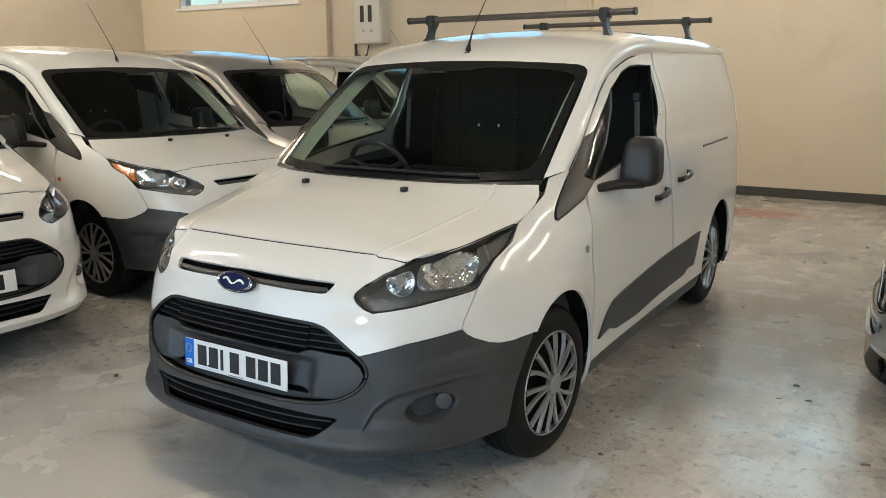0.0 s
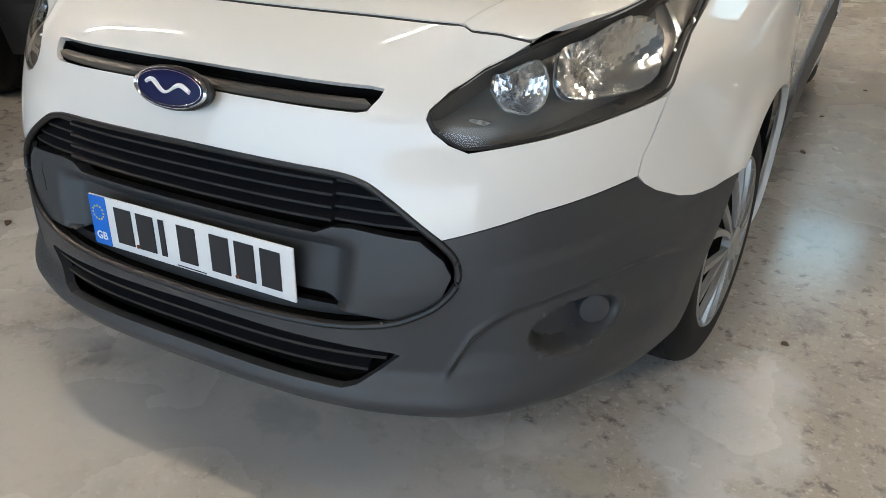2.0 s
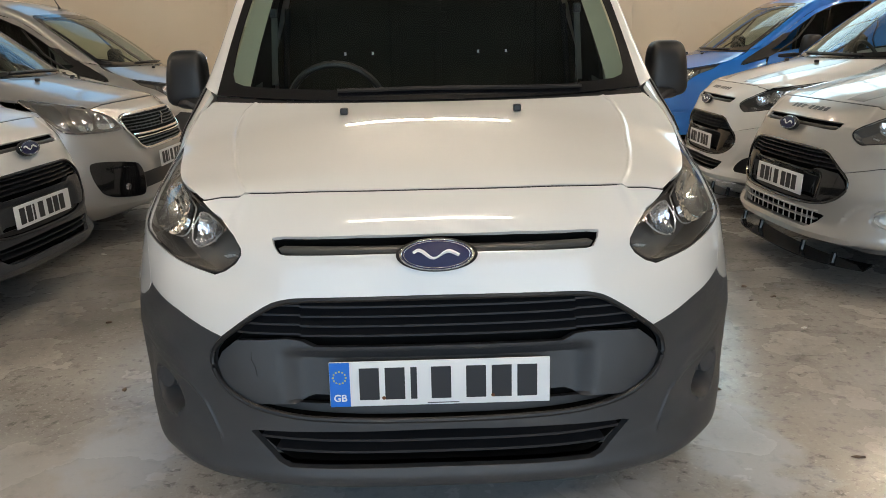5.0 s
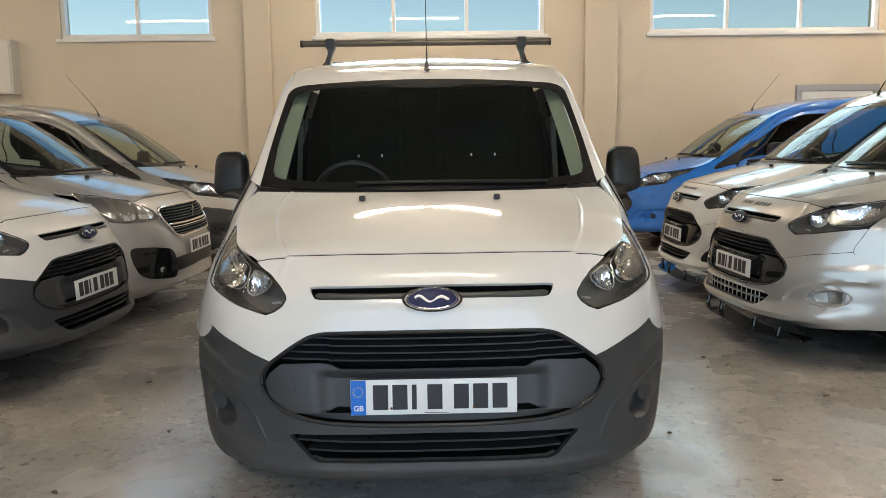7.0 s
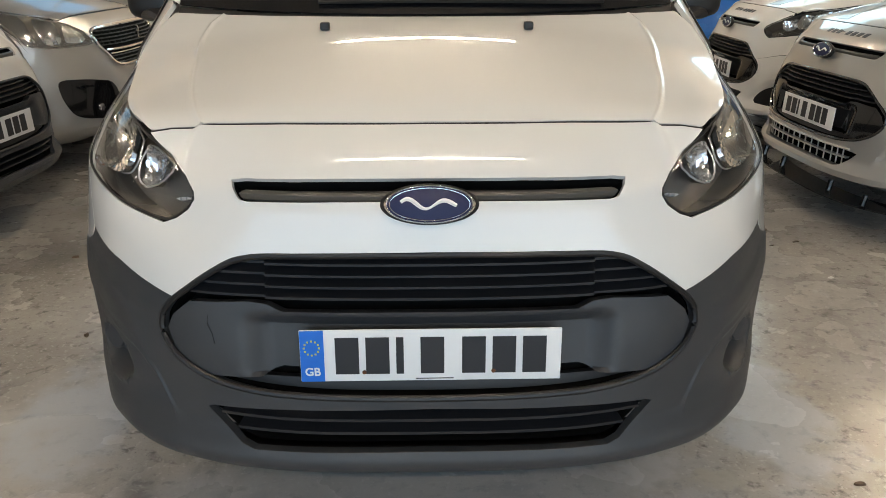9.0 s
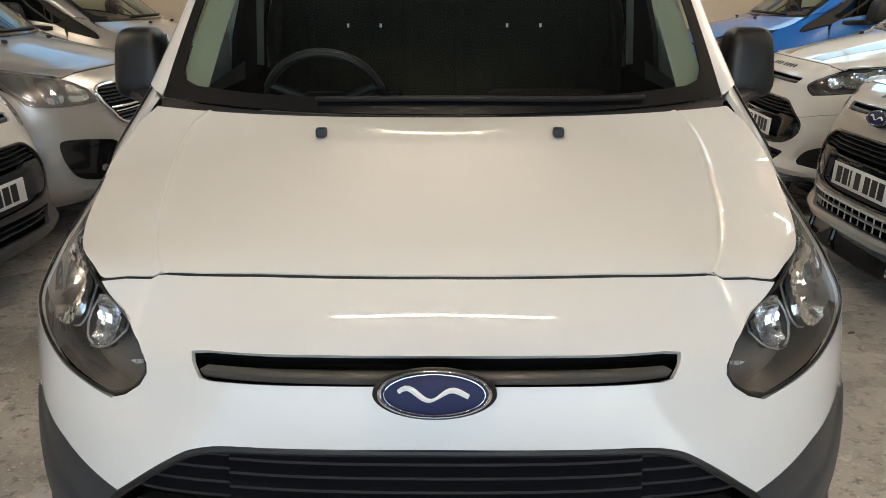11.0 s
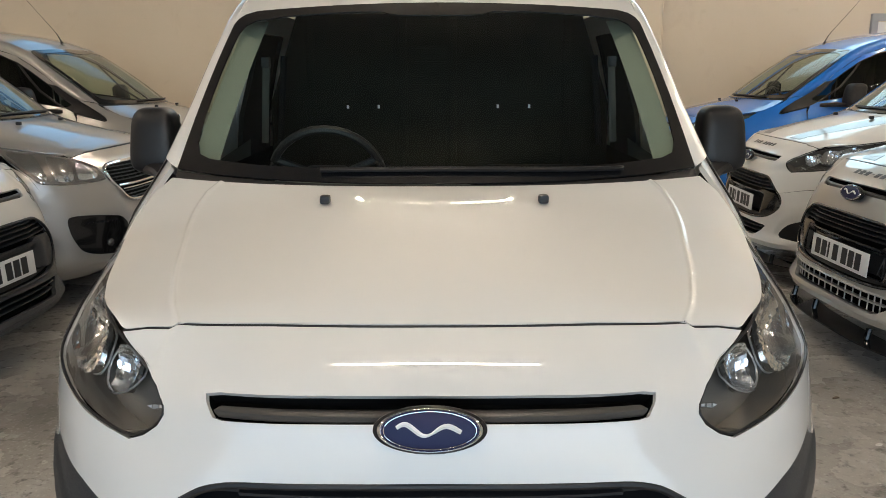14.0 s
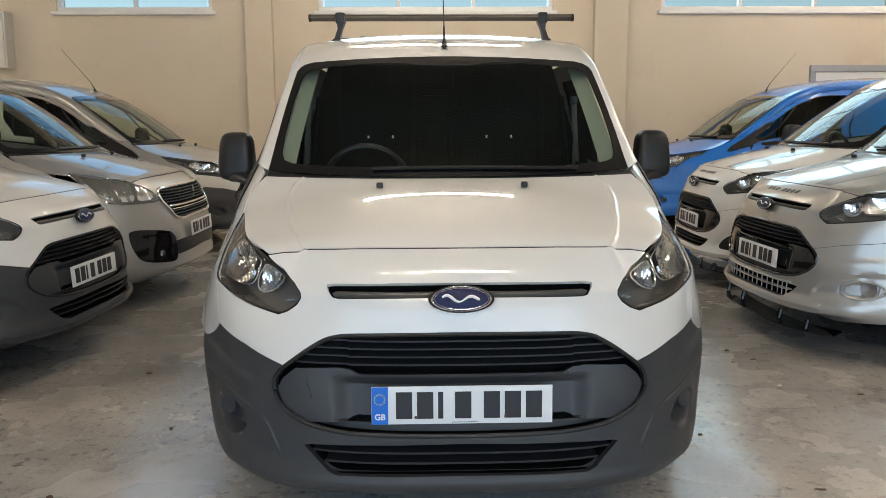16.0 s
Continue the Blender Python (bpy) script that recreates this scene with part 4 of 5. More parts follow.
def mirror_unit(root, side, skin_paint=None):
    bm = bmesh.new()
    bmesh.ops.create_cube(bm, size=1.0)
    bmesh.ops.subdivide_edges(bm, edges=bm.edges, cuts=7, use_grid_fill=True)
    for v in bm.verts:
        x, y, z = (2 * q for q in v.co)
        p = 4.2
        k = (abs(x) ** p + abs(y) ** p + abs(z) ** p) ** (-1 / p)
        x, y, z = x * k, y * k, z * k
        taper = 1 - 0.10 * z
        v.co = ((0.985 + 0.083 * x * taper) * side, 1.585 + 0.075 * y + 0.03 * abs(x + 1) / 2 + 0.015 * z, 1.168 + 0.112 * z)
    if side < 0:
        bmesh.ops.reverse_faces(bm, faces=bm.faces)
    m = part("door_mirror", bm, skin_paint or BLACK, root, "black plastic door mirror" if not skin_paint else "painted door mirror", angle=60)
    bm = tube([(0.86 * side, 1.33, 1.065), (0.93 * side, 1.46, 1.075), (1.0 * side, 1.56, 1.07)], [0.028, 0.034, 0.03], 10, flat=0.7)
    part("mirror_arm", bm, BLACK, m)
    part("mirror_glass", box((0.925 * side - 0.0, 1.672, 1.085), (1.045 * side, 1.678, 1.25), 0.002), CHROME, m)
    return m


def handle(root, u, z, side):
    c = surface(lambda a, b: skin(a, b), u, z, 0.0)
    x = c[0]
    bm = tube([((x + d) * side, c[1] + dy, z + dz) for d, dy, dz in ((-0.004, -0.09, -0.012), (0.022, -0.075, -0.008), (0.034, -0.02, 0.0), (0.034, 0.04, 0.008), (0.022, 0.08, 0.014), (-0.004, 0.095, 0.016))], [0.014, 0.015, 0.016, 0.016, 0.015, 0.013], 8)
    h = part("door_handle", bm, BLACK, root, "black plastic door handle")
    return h


def text_free_nozzle(root, x):
    bm = bmesh.new()
    add_box(bm, (x - 0.012, 0.705, 1.083), (x + 0.012, 0.735, 1.104), 0.006)
    part("washer_nozzle", bm, BLACK, root)


def standard_front(root, colour, lower, k, sport):
    """Fascia, bumper, grille, slot, intake and fog caps of the usual van."""
    f = skin
    fascia = ([(u, z - .0022) for u, z in SHUT[:-1]] + [(2.70, .9150)] + [(2.19, .8795), (1.915, .848), (1.795, .824), (1.785, .810), (1.85, .790), (1.995, .770), (2.174, .7585), (2.9, .777), (3.535, .799), (4.0, .814)]
              + [(3.925, .768), (3.87, .718), (3.88, .685), (3.5, .674), (2.929, .659), (2.12, .622)] + GR_UP[::-1] + [(0, .820)] + SLOT[-2:0:-1] + [(0, .8585)])
    part("front_fascia", patch(fascia, f, .05 * k, .014 * k, lip=0.012, dent=fascia_dent), colour, root)
    low = (GR_LOW[::-1] + [(2.929, .656), (3.5, .671), (3.885, .682)] + NOTCH[2:] + arch(0.865, 0.33, 0.33, 0.387, 136, 192, 14) + [(4.6, .252), (4.2, .246), (3.5, .235), (2.6, .215), (2, .2), (0, .2)]
           + [(0, .324)] + INTAKE[1:-1] + [(0, .413)])
    part("bumper", patch(low, f, .015 if k == 1 else .04 * k, .0055 if k == 1 else .010 * k, lip=0.02, dent=bumper_dent, off=-0.002), lower, root,
         "dark grey textured plastic bumper" if lower is PLASTIC else "painted bumper")
    # grille
    frame = part("grille", strip_line(lambda a, b: skin(abs(a), b) * (1 if a >= 0 else -1, 1, 1),
                 GR_ALL[:-1] + [(-a, b) for a, b in GR_ALL[:0:-1]], -0.003, 0.007, 8, True, (1,)), GLOSSBLACK if sport else BLACK, root, "black plastic grille with slats")
    # Near-black sheet behind the slats gives the recess its shade.
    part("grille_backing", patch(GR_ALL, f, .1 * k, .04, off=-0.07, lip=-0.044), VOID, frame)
    for zc, ue in ((.6985, 1.44), (.6765, 1.64), (.6545, 1.80), (.6325, 1.94)):
        part("grille_slat", blade(ue, zc, .006, .050, .0052, .012, (1.12, .010)), SLAT, frame)
    panel = [(0, .608), (.98, .607), (1.12, .621), (1.30, .6245), (1.93, .6165), (2.16, .583), (2.26, .553), (2.19, .500), (1.87, .463), (1.2, .472), (1.10, .484), (1.02, .490), (0, .487)]
    part("plate_panel", patch(panel, f, .05 * k, .008 * k, off=-0.004, lip=0.03, dent=panel_dent), GLOSSBLACK if sport else PLASTIC, frame, "dark plastic panel behind the plate")
    part("grille_bar", patch([(0, .475), (1.15, .470), (1.75, .462), (1.6, .455), (.6, .446), (0, .445)], f, .15 * k, .02, off=-0.03, lip=0.02), BLACK, frame)
    if not sport and k == 1:
        part("scratch", strip_line(f, [(1.72, .592), (1.735, .575), (1.69, .556), (1.68, .535)], -0.0080, 0.0013, 5, False, (-1,)), BLACK, frame, "thin dark crack")
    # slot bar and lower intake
    # Slot and intake backs: near-black sheets in place of the shade inside.
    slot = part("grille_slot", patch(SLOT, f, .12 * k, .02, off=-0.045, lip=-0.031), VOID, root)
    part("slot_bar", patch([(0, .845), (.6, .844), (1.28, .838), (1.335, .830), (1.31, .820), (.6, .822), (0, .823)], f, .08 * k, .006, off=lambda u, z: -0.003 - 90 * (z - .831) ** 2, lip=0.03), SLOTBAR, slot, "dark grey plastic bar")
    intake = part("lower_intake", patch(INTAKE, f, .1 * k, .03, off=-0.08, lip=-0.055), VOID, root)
    if sport and colour is SILVER:
        both = lambda a, b: skin(abs(a), b) * (1 if a >= 0 else -1, 1, 1)
        for j in range(-7, 8):
            part("intake_rib", strip_line(both, [(j * .2, .327), (j * .2, .405)], -0.014, 0.0036, 6, False, (1,)), colour, intake)
        part("intake_rib", blade(1.55, .366, .006, .03, .008), colour, intake)
        part("intake_lip", strip_line(both, [(q * .15, .4095) for q in range(-11, 12)], 0.0, 0.006, 6, False, (1,)), colour, intake)
    else:
        for zc, ue in ((.383, 1.74), (.353, 1.54)):
            part("intake_slat", blade(ue, zc, .008, .060, .0065, .012), SLAT, intake)
    part("bonnet_seal", strip_line(f, SHUT, -0.0055, 0.005, 6, False), BLACK, root)
    if sport:
        for s in (1, -1):
            if colour is WHITE:
                part("fog_panel", patch(chaikin([(2.45, .345), (2.75, .43), (3.25, .47), (3.55, .46), (3.5, .36), (3.2, .315)], 2), f, .1, .02, off=0.004, lip=0.014, sides=(s,)), BLACK, root, "black fog lamp panel")
        # plain dark bars for the lettering on the nose
        word = part("nose_lettering", strip_line(f, [(.05, .905), (.55, .905)], 0.001, 0.0012, 4, False), PLATE_INK, root, "row of small dark bars")
        for j in range(-3, 4):
            part("letter_bar", patch([(abs(j) * .16 + .01, .895), (abs(j) * .16 + .11, .895), (abs(j) * .16 + .11, .912), (abs(j) * .16 + .01, .912)], f, .06, .01, off=0.0015, lip=0.001, sides=(1 if j >= 0 else -1,), open_at_zero=False), PLATE_INK, word)
    # fog caps
    for s in (1, -1):
        c, e = surface(f, 3.78, .436, -0.014), surface(f, 3.78, .436, -0.06)
        n = (Vector(c) - Vector(e)).normalized()
        n = (n + Vector((0, -.8, 0))).normalized()
        w = 0.048 if sport else 0.031
        bm = lathe([(w, -0.05), (w, -0.004), (w * .92, 0.0), (0.0, 0.002 if not sport else -0.015)], 24)
        bmesh.ops.transform(bm, matrix=Matrix.Translation(c) @ n.to_track_quat("X", "Z").to_matrix().to_4x4() @ Matrix.Translation((-0.012, 0, 0)), verts=bm.verts)
        for v in bm.verts:
            v.co.x *= s
        if s < 0:
            bmesh.ops.reverse_faces(bm, faces=bm.faces)
        part("fog_lamp_cap", bm, PLASTIC if not sport else (SATIN if colour is SILVER else BLACK), root)
    badge(root, surface(f, 0, .812, 0.030), (0, -1, .32))


ROUND_LAMP = [(4.25, .985), (4.35, .978), (4.09, .874), (3.88, .797), (3.75, .783), (3.41, .771), (2.89, .769), (2.2, .772), (1.93, .780), (1.90, .80), (2.01, .842), (2.38, .886), (3.25, .931), (3.71, .959)]


def rounded_front(root, colour, k):
    """Rounder nose: one painted fascia, chrome-edged grille high up, tall lamps, black fog panels."""
    f = skin
    whole = [(0, .9365), (1.0, .9345), (1.93, .9305), (2.4, .922), (2.69, .913), (3.0, .92), (3.7, .945), (4.3, .965), (4.1, .86), (4.0, .814), (3.94, .768), (3.89, .718)] + NOTCH[1:] + arch(0.865, 0.33, 0.33, 0.387, 136, 204, 14) + [(4.6, .2), (3.5, .2), (2, .2), (0, .2)]
    part("front_fascia", patch(whole, f, .09 * k, .02 * k, lip=0.012), colour, root)
    part("bonnet_seal", strip_line(f, SHUT, -0.0055, 0.005, 6, False), BLACK, root)
    both = lambda a, b: skin(abs(a), b) * (1 if a >= 0 else -1, 1, 1)
    grille = chaikin([(0, .862), (1.0, .860), (1.70, .850), (1.87, .825), (1.85, .784), (1.72, .715), (1.55, .655), (1.2, .628), (0, .636)], 1, False)
    g = part("grille", patch(grille, f, .15, .03, off=0.004, lip=0.01), VOID, root, "black grille edged with chrome")
    ring = grille[:-1] + [(-a, b) for a, b in grille[:0:-1]]
    part("grille_frame", strip_line(both, ring, 0.010, 0.012, 8, True, (1,)), CHROME, g)
    for zc, ue in ((.838, 1.75), (.818, 1.78), (.798, 1.76), (.778, 1.72), (.758, 1.68), (.690, 1.52), (.668, 1.45), (.648, 1.3)):
        part("grille_slat", strip_line(both, [(ue * q / 8, zc) for q in range(-8, 9)], 0.006, 0.004, 6, False, (1,)), BLACK, g)
    for q in range(-6, 7):
        part("grille_rib", strip_line(both, [(q * .26, .755), (q * .26, .845)], 0.006, 0.003, 5, False, (1,)), BLACK, g)
    part("grille_bar", strip_line(both, [(1.66 * q / 8, .728) for q in range(-8, 9)], 0.012, 0.009, 8, False, (1,)), CHROME, g)
    part("grille_bar", strip_line(both, [(1.56 * q / 8, .705) for q in range(-8, 9)], 0.010, 0.005, 8, False, (1,)), CHROME, g)
    emblem = tube([(0, 0, .04), (.016, 0, .016), (-.008, 0, -.002), (.016, 0, -.04)], [.006, .011, .011, .006], 6)
    part("emblem", emblem, CHROME, g).matrix_local = Matrix.Translation(surface(f, 0, .800, 0.026))
    part("lower_intake", patch([(0, .488), (1.2, .485), (1.76, .480), (1.76, .378), (1.2, .385), (0, .40)], f, .15, .03, off=0.003, lip=0.01), BLACK, root, "black lower grille")
    for s in (1, -1):
        fog = part("fog_panel", patch(chaikin([(1.80, .548), (2.58, .578), (3.33, .590), (3.62, .575), (3.62, .45), (3.40, .362), (2.3, .334), (1.80, .340)], 2), f, .15, .03, off=0.005, lip=0.014, sides=(s,)), GLOSSBLACK, root, "black fog lamp panel")
        for q in range(7):
            c = surface(f, 2.25 + q * .14, .540, 0.010)
            bm = bmesh.new()
            add_box(bm, (-.009, -.006, -.006), (.009, .006, .006), .002)
            part("running_lamp", bm, LENS, fog).matrix_local = Matrix.Translation(np.array(c) * (s, 1, 1))
        part("fog_lamp", lathe([(.024, 0), (.022, .006), (0, .002)], 16), CHROME, fog).matrix_local = Matrix.Translation(np.array(surface(f, 2.6, .41, 0.008)) * (s, 1, 1)) @ pose(0, 0, 0, 0, 0, -65 if s > 0 else -115)
        bowl = part("headlight", patch(ROUND_LAMP, f, .1, .02, off=0.002, lip=0.006, sides=(s,)), LAMPBOWL, root, "tall clear headlight")
        for poly in ([(2.15, .79), (2.75, .785), (2.85, .80), (2.7, .885), (2.45, .878), (2.15, .84)], [(3.0, .785), (3.35, .785), (3.45, .80), (3.45, .925), (3.3, .922), (2.9, .902), (2.85, .85)], [(3.6, .80), (3.78, .81), (4.0, .875), (4.18, .955), (3.9, .955), (3.6, .935)]):
            part("reflector", patch(chaikin(poly, 1), f, .06, .012, off=lambda u, z: 0.006 + 0.003 * math.sin(u * 19), lip=0.004, sides=(s,)), REFLECTOR, bowl)
        part("lens", patch(ROUND_LAMP, f, .1, .02, off=0.014, lip=0.012, sides=(s,)), LENS, bowl)
        part("seal", strip_line(f, ROUND_LAMP, 0.006, 0.005, 6, True, (s,)), CHROME, bowl)


def van(colour, where, label, group="parked vans", lower=None, fine_step=1.0, bars=False, sport=False, mirrors=None, near=False, stripe=None, amber=False, plate_blue=False, aerial=-18, rounded=False):
    """A compact panel van. lower: colour of the bumper's lower part; sport: body-coloured bumper with splitter."""
    lower = lower or PLASTIC
    root = new("panel_van")
    tagged(root, label, "van", group)
    k = fine_step
    f = skin
    # bonnet and fascia
    part("bonnet", patch([(0, 0), (1.006, 0), (1.008, .06), (1.004, 0.3), (0.997, 0.8), (0.99, 1), (0, 1)], bonnet_at, .004 if k == 1 else .022 * k, .05 * k, lip=0.012), colour, root)
    if rounded:
        rounded_front(root, colour, k)
    else:
        standard_front(root, colour, lower, k, sport)
    # sides
    for s in (1, -1):
        part("wing", patch(FENDER, f, .07 * k, .022 * k, lip=0.014, sides=(s,), dent=wing_flare), colour, root)
        part("front_door", patch(DOOR_RING, f, .10 * k, .04 * k, lip=0.014, sides=(s,)), colour, root)
        if near and s > 0:  # nearside window wound down, quarter light stays
            part("quarter_light", patch([(6.264, 1.095), (6.30, 1.12), (6.24, 1.25), (6.14, 1.40), (6.05, 1.49), (5.844, 1.411), (5.70, 1.30), (5.95, 1.12)], f, .2 * k, .08 * k, off=-0.016, lip=0, sides=(s,)), TINT, root, "tinted quarter light")
        else:
            part("side_window", patch(PANE, f, .2 * k, .08 * k, off=-0.016, lip=0, sides=(s,)), TINT, root, "tinted side window")
        part("window_seal", strip_line(f, PANE, -0.008, 0.008, 6, True, (s,)), BLACK, root)
        part("quarter_pillar", strip_line(f, [(6.32, 1.10), (6.26, 1.25), (6.16, 1.40), (6.06, 1.485)], -0.012, 0.010, 6, False, (s,)), BLACK, root)
        part("mirror_sail", patch(SAIL, f, .12 * k, .04 * k, off=0.005, lip=0.012, sides=(s,)), BLACK, root)
        part("side_panel", patch(FLANK + REAR_ARCH[::-1], f, .045 * k, .03 * k, lip=0.014, dent=flank_dent, sides=(s,)), colour, root)
        part("side_trim", patch(SIDE_TRIM, f, .10 * k, .03, off=0.010, lip=0.014, sides=(s,)), PLASTIC, root, "dark plastic side moulding")
        part("sill", patch([(6.67, .2), (6.68, .296), (8.47, .296), (8.47, .2)], f, .2 * k, .02, off=-0.012, lip=0.03, sides=(s,)), PLASTIC, root)
        part("rear_bumper_corner", patch([(8.89, .2), (8.89, .296), (10.4, .296), (10.4, .2)], f, .2 * k, .02, off=-0.004, lip=0.03, sides=(s,)), PLASTIC, root)
        part("door_rail", strip_line(f, [(8.42, 1.128), (8.70, 1.139)], 0.001, 0.007, 6, False, (s,)), BLACK, root)
        handle(root, 7.98, .937, s)
        handle(root, 8.22, .989, s)
        mirror_unit(root, s, mirrors)
        part("side_repeater", lathe([(0.016, -0.01), (0.016, 0.004), (0.0, 0.007)], 14), AMBER if amber else SATIN, root).matrix_local = Matrix.Translation(skin(6.30, .838) * (s, 1, 1)) @ Matrix.Diagonal((s, 1, 1, 1))
        if not rounded:
            headlight(root, s, amber)
        for wy, steer in ((0.87, -5.0 if near else 0), (3.545, 0)):
            wheel(root, 0.877 if s > 0 else -0.850, wy, s, steer)
        for wy, ry, rz in ((0.865, .35, .40), (3.545, .39, .41)):
            bm = bmesh.new()
            rows = []
            for i in range(25):
                a = radians(-18 + 216 * i / 24)
                y, z = wy + ry * math.cos(a), .33 + rz * math.sin(a)
                edge = skin(at_y(y, z), z)[0] - 0.022
                rows.append([bm.verts.new((x * s, y, z)) for x in (edge, 0.60)])
            for a, b in zip(rows, rows[1:]):
                bm.faces.new((a[0], a[1], b[1], b[0]))
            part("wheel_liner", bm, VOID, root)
        part("mud_flap", box((min(0.80 * s, 0.875 * s), 1.215, 0.22), (max(0.80 * s, 0.875 * s), 1.225, 0.36), 0.003), BLACK, root)
        part("door_pillar", patch([(t, w) for t, w in ((0, 0), (.2, 0), (.35, 0), (.5, 0), (.6, 0), (.8, 0), (1, 0), (1, 1), (.8, 1), (.5, 1), (.35, 1), (.2, 1), (0, 1))], pillar_at, .02 * k, .2, lip=0.012, sides=(s,)), colour, root)
    # roof and glass
    part("roof", patch([(0, 0), (1, 0), (1, 1), (0, 1)], roof_at, .06 * k, .04 * k, lip=0.012), colour, root)
    part("windscreen", patch([(0, 0), (.99, 0), (.99, .90), (.978, .945), (.95, .975), (.90, .99), (0, 1)], screen_at, .1 * k, .08 * k, off=0.0, lip=0.0), GLASS, root, "curved windscreen").visible_shadow = False
    inner = chaikin([(-.0, .045), (.84, .05), (.935, .085), (.952, .3), (.952, .6), (.945, .86), (.87, .925), (.28, .935), (.20, .89), (.0, .885)], 1, False)
    band = [(0, -.004), (.996, -.004), (.996, .90), (.984, .945), (.955, .98), (.90, 1.0), (0, 1.004)] + inner[::-1]
    part("windscreen_border", patch(band, screen_at, .04 * k, .04 * k, off=0.002, lip=0.004), GLOSSBLACK, root, "black printed windscreen border")
    for s in (1, -1):
        part("roof_corner", patch([(.90, 1.008), (.957, .984), (.987, .947), (.998, .90), (1.006, .90), (1.006, 1.008)], screen_at, .05, .05, off=0.001, lip=0.01, sides=(s,)), colour, root)
    part("scuttle", patch([(0, -.045), (1, -.04), (1, -.006), (0, -.006)], screen_at, .1 * k, .02, off=-0.004, lip=0.02), BLACK, root)
    part("rear", patch([(9.9, .24), (12, .24), (12, 1.69), (9.9, 1.69)], lambda u, z: skin(u, z), .3 * k, .2, sides=(1, -1), open_at_zero=False), colour, root)
    # Added near-black shell under the skin keeps gaps and openings dark.
    part("inner_shade_shell", patch([(0, .2), (10.4, .2), (10.4, 1.06), (5.6, 1.06), (4.6, .93), (1.5, .90), (0, .90)], f, .4 * k, .1, off=-0.10, lip=0), VOID, root)
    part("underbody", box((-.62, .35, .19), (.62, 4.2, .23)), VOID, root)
    part("roof_lining", patch([(0, .02), (.97, .02), (.97, .98), (0, .98)], roof_at, .15 * k, .1, off=-0.03, lip=0), SEAT, root)
    bm = bmesh.new()
    sheet = [[bm.verts.new((x, y, z)) for x, z in ((-.80, .25), (.80, .25), (.80, 1.25), (.66, 1.66), (-.66, 1.66), (-.80, 1.25))] for y in (2.62, 2.65)]
    bm.faces.new(sheet[0])
    bm.faces.new(sheet[1][::-1])
    for q in range(6):
        bm.faces.new((sheet[0][q], sheet[1][q], sheet[1][(q + 1) % 6], sheet[0][(q + 1) % 6]))
    bmesh.ops.recalc_face_normals(bm, faces=bm.faces)
    part("bulkhead", bm, BULK, root, smooth=False)
    bulkhead = [o for o in root.children if o.name.startswith("bulkhead")][-1]
    for x in (-.434, -.288, .276, .425):
        part("bulkhead_bolt", box((x - .005, 2.612, 1.229), (x + .005, 2.619, 1.245)), PLATE_WHITE, bulkhead, smooth=False)
    for x in (-.60, -.17, .06, .60):
        part("bulkhead_rib", box((x - .02, 2.608, .5), (x + .02, 2.619, 1.64), .006), BULK, bulkhead)
    for q in range(6):
        part("bulkhead_slat", box((-.13, 2.608, 1.33 + .035 * q), (.10, 2.619, 1.34 + .035 * q), .003), BULK, bulkhead)
    # cab
    part("dashboard", cab_dash(), DASH, root)
    wheel_ring = part("steering_wheel", tube([(0.185 * math.cos(q), 0, 0.185 * math.sin(q)) for q in [2 * math.pi * i / 32 for i in range(32)]], 0.014, 8, True), BLACK, root)
    wheel_ring.matrix_local = pose(-0.36, 1.42, 1.05, 24)
    part("steering_hub", box((-.07, -.03, -.06), (.07, .02, .05), .02), BLACK, wheel_ring)
    for rx in (-90, 25, 155):
        a = radians(rx)
        part("steering_spoke", tube([(0.05 * math.cos(a), 0, 0.05 * math.sin(a)), (0.18 * math.cos(a), 0, 0.18 * math.sin(a))], 0.013, 6), BLACK, wheel_ring)
    for sx in (-.40, .40):
        seat = part("seat", box((sx - .25, 1.75, .45), (sx + .25, 2.15, .68), .05), SEAT, root)
        part("backrest", box((sx - .24, 2.02, .66), (sx + .24, 2.16, 1.02), .05), SEAT, seat)
    for s in (1, -1):
        part("pillar_trim", patch([(0.02, 0), (.98, 0), (.98, 1), (.02, 1)], lambda a, b: screen_at(.955, a) + np.array((-.058 * b, .012 + .075 * b, -.02)), .08, .25, lip=0, sides=(s,), open_at_zero=False), TRIM, root, "pale grey pillar trim")
        belt = part("seat_belt", tube([(.752 * s, 2.25, 1.10), (.742 * s, 2.25, 1.26), (.732 * s, 2.25, 1.42)], .015, 6, flat=.25), BELT, root, "grey seat belt webbing")
        part("belt_anchor", box((.732 * s - .018, 2.235, 1.415), (.732 * s + .018, 2.265, 1.46), .006), BLACK, belt)
        part("rear_pillar_trim", patch([(8.04, .95), (8.35, .95), (8.35, 1.58), (8.035, 1.57)], f, .1, .1, off=-0.022, lip=0.02, sides=(s,)), SEAT, root, "dark rear pillar trim")
        part("bulkhead_edge", tube([(.75 * s, 2.56, 1.06), (.735 * s, 2.56, 1.25), (.715 * s, 2.56, 1.47)], .016, 6), SEAT, root)
        part("door_card", patch([(6.0, .5), (8.05, .5), (8.0, 1.13), (6.2, 1.03)], f, .3 * k, .1, off=-0.09, lip=0, sides=(s,)), DASH, root)
    # wipers, nozzles, aerial
    for x in (-.266, .265):
        text_free_nozzle(root, x)
    for x0, x1 in ((-.30, .30), (.02, .50)):
        pts = [surface(screen_at, abs(x), .026 + .014 * math.cos(3 * x), .012) * (1 if x >= 0 else -1, 1, 1) for x in np.linspace(x0 / .735, x1 / .735, 9)]
        part("wiper", tube(pts, 0.007, 6), BLACK, root)
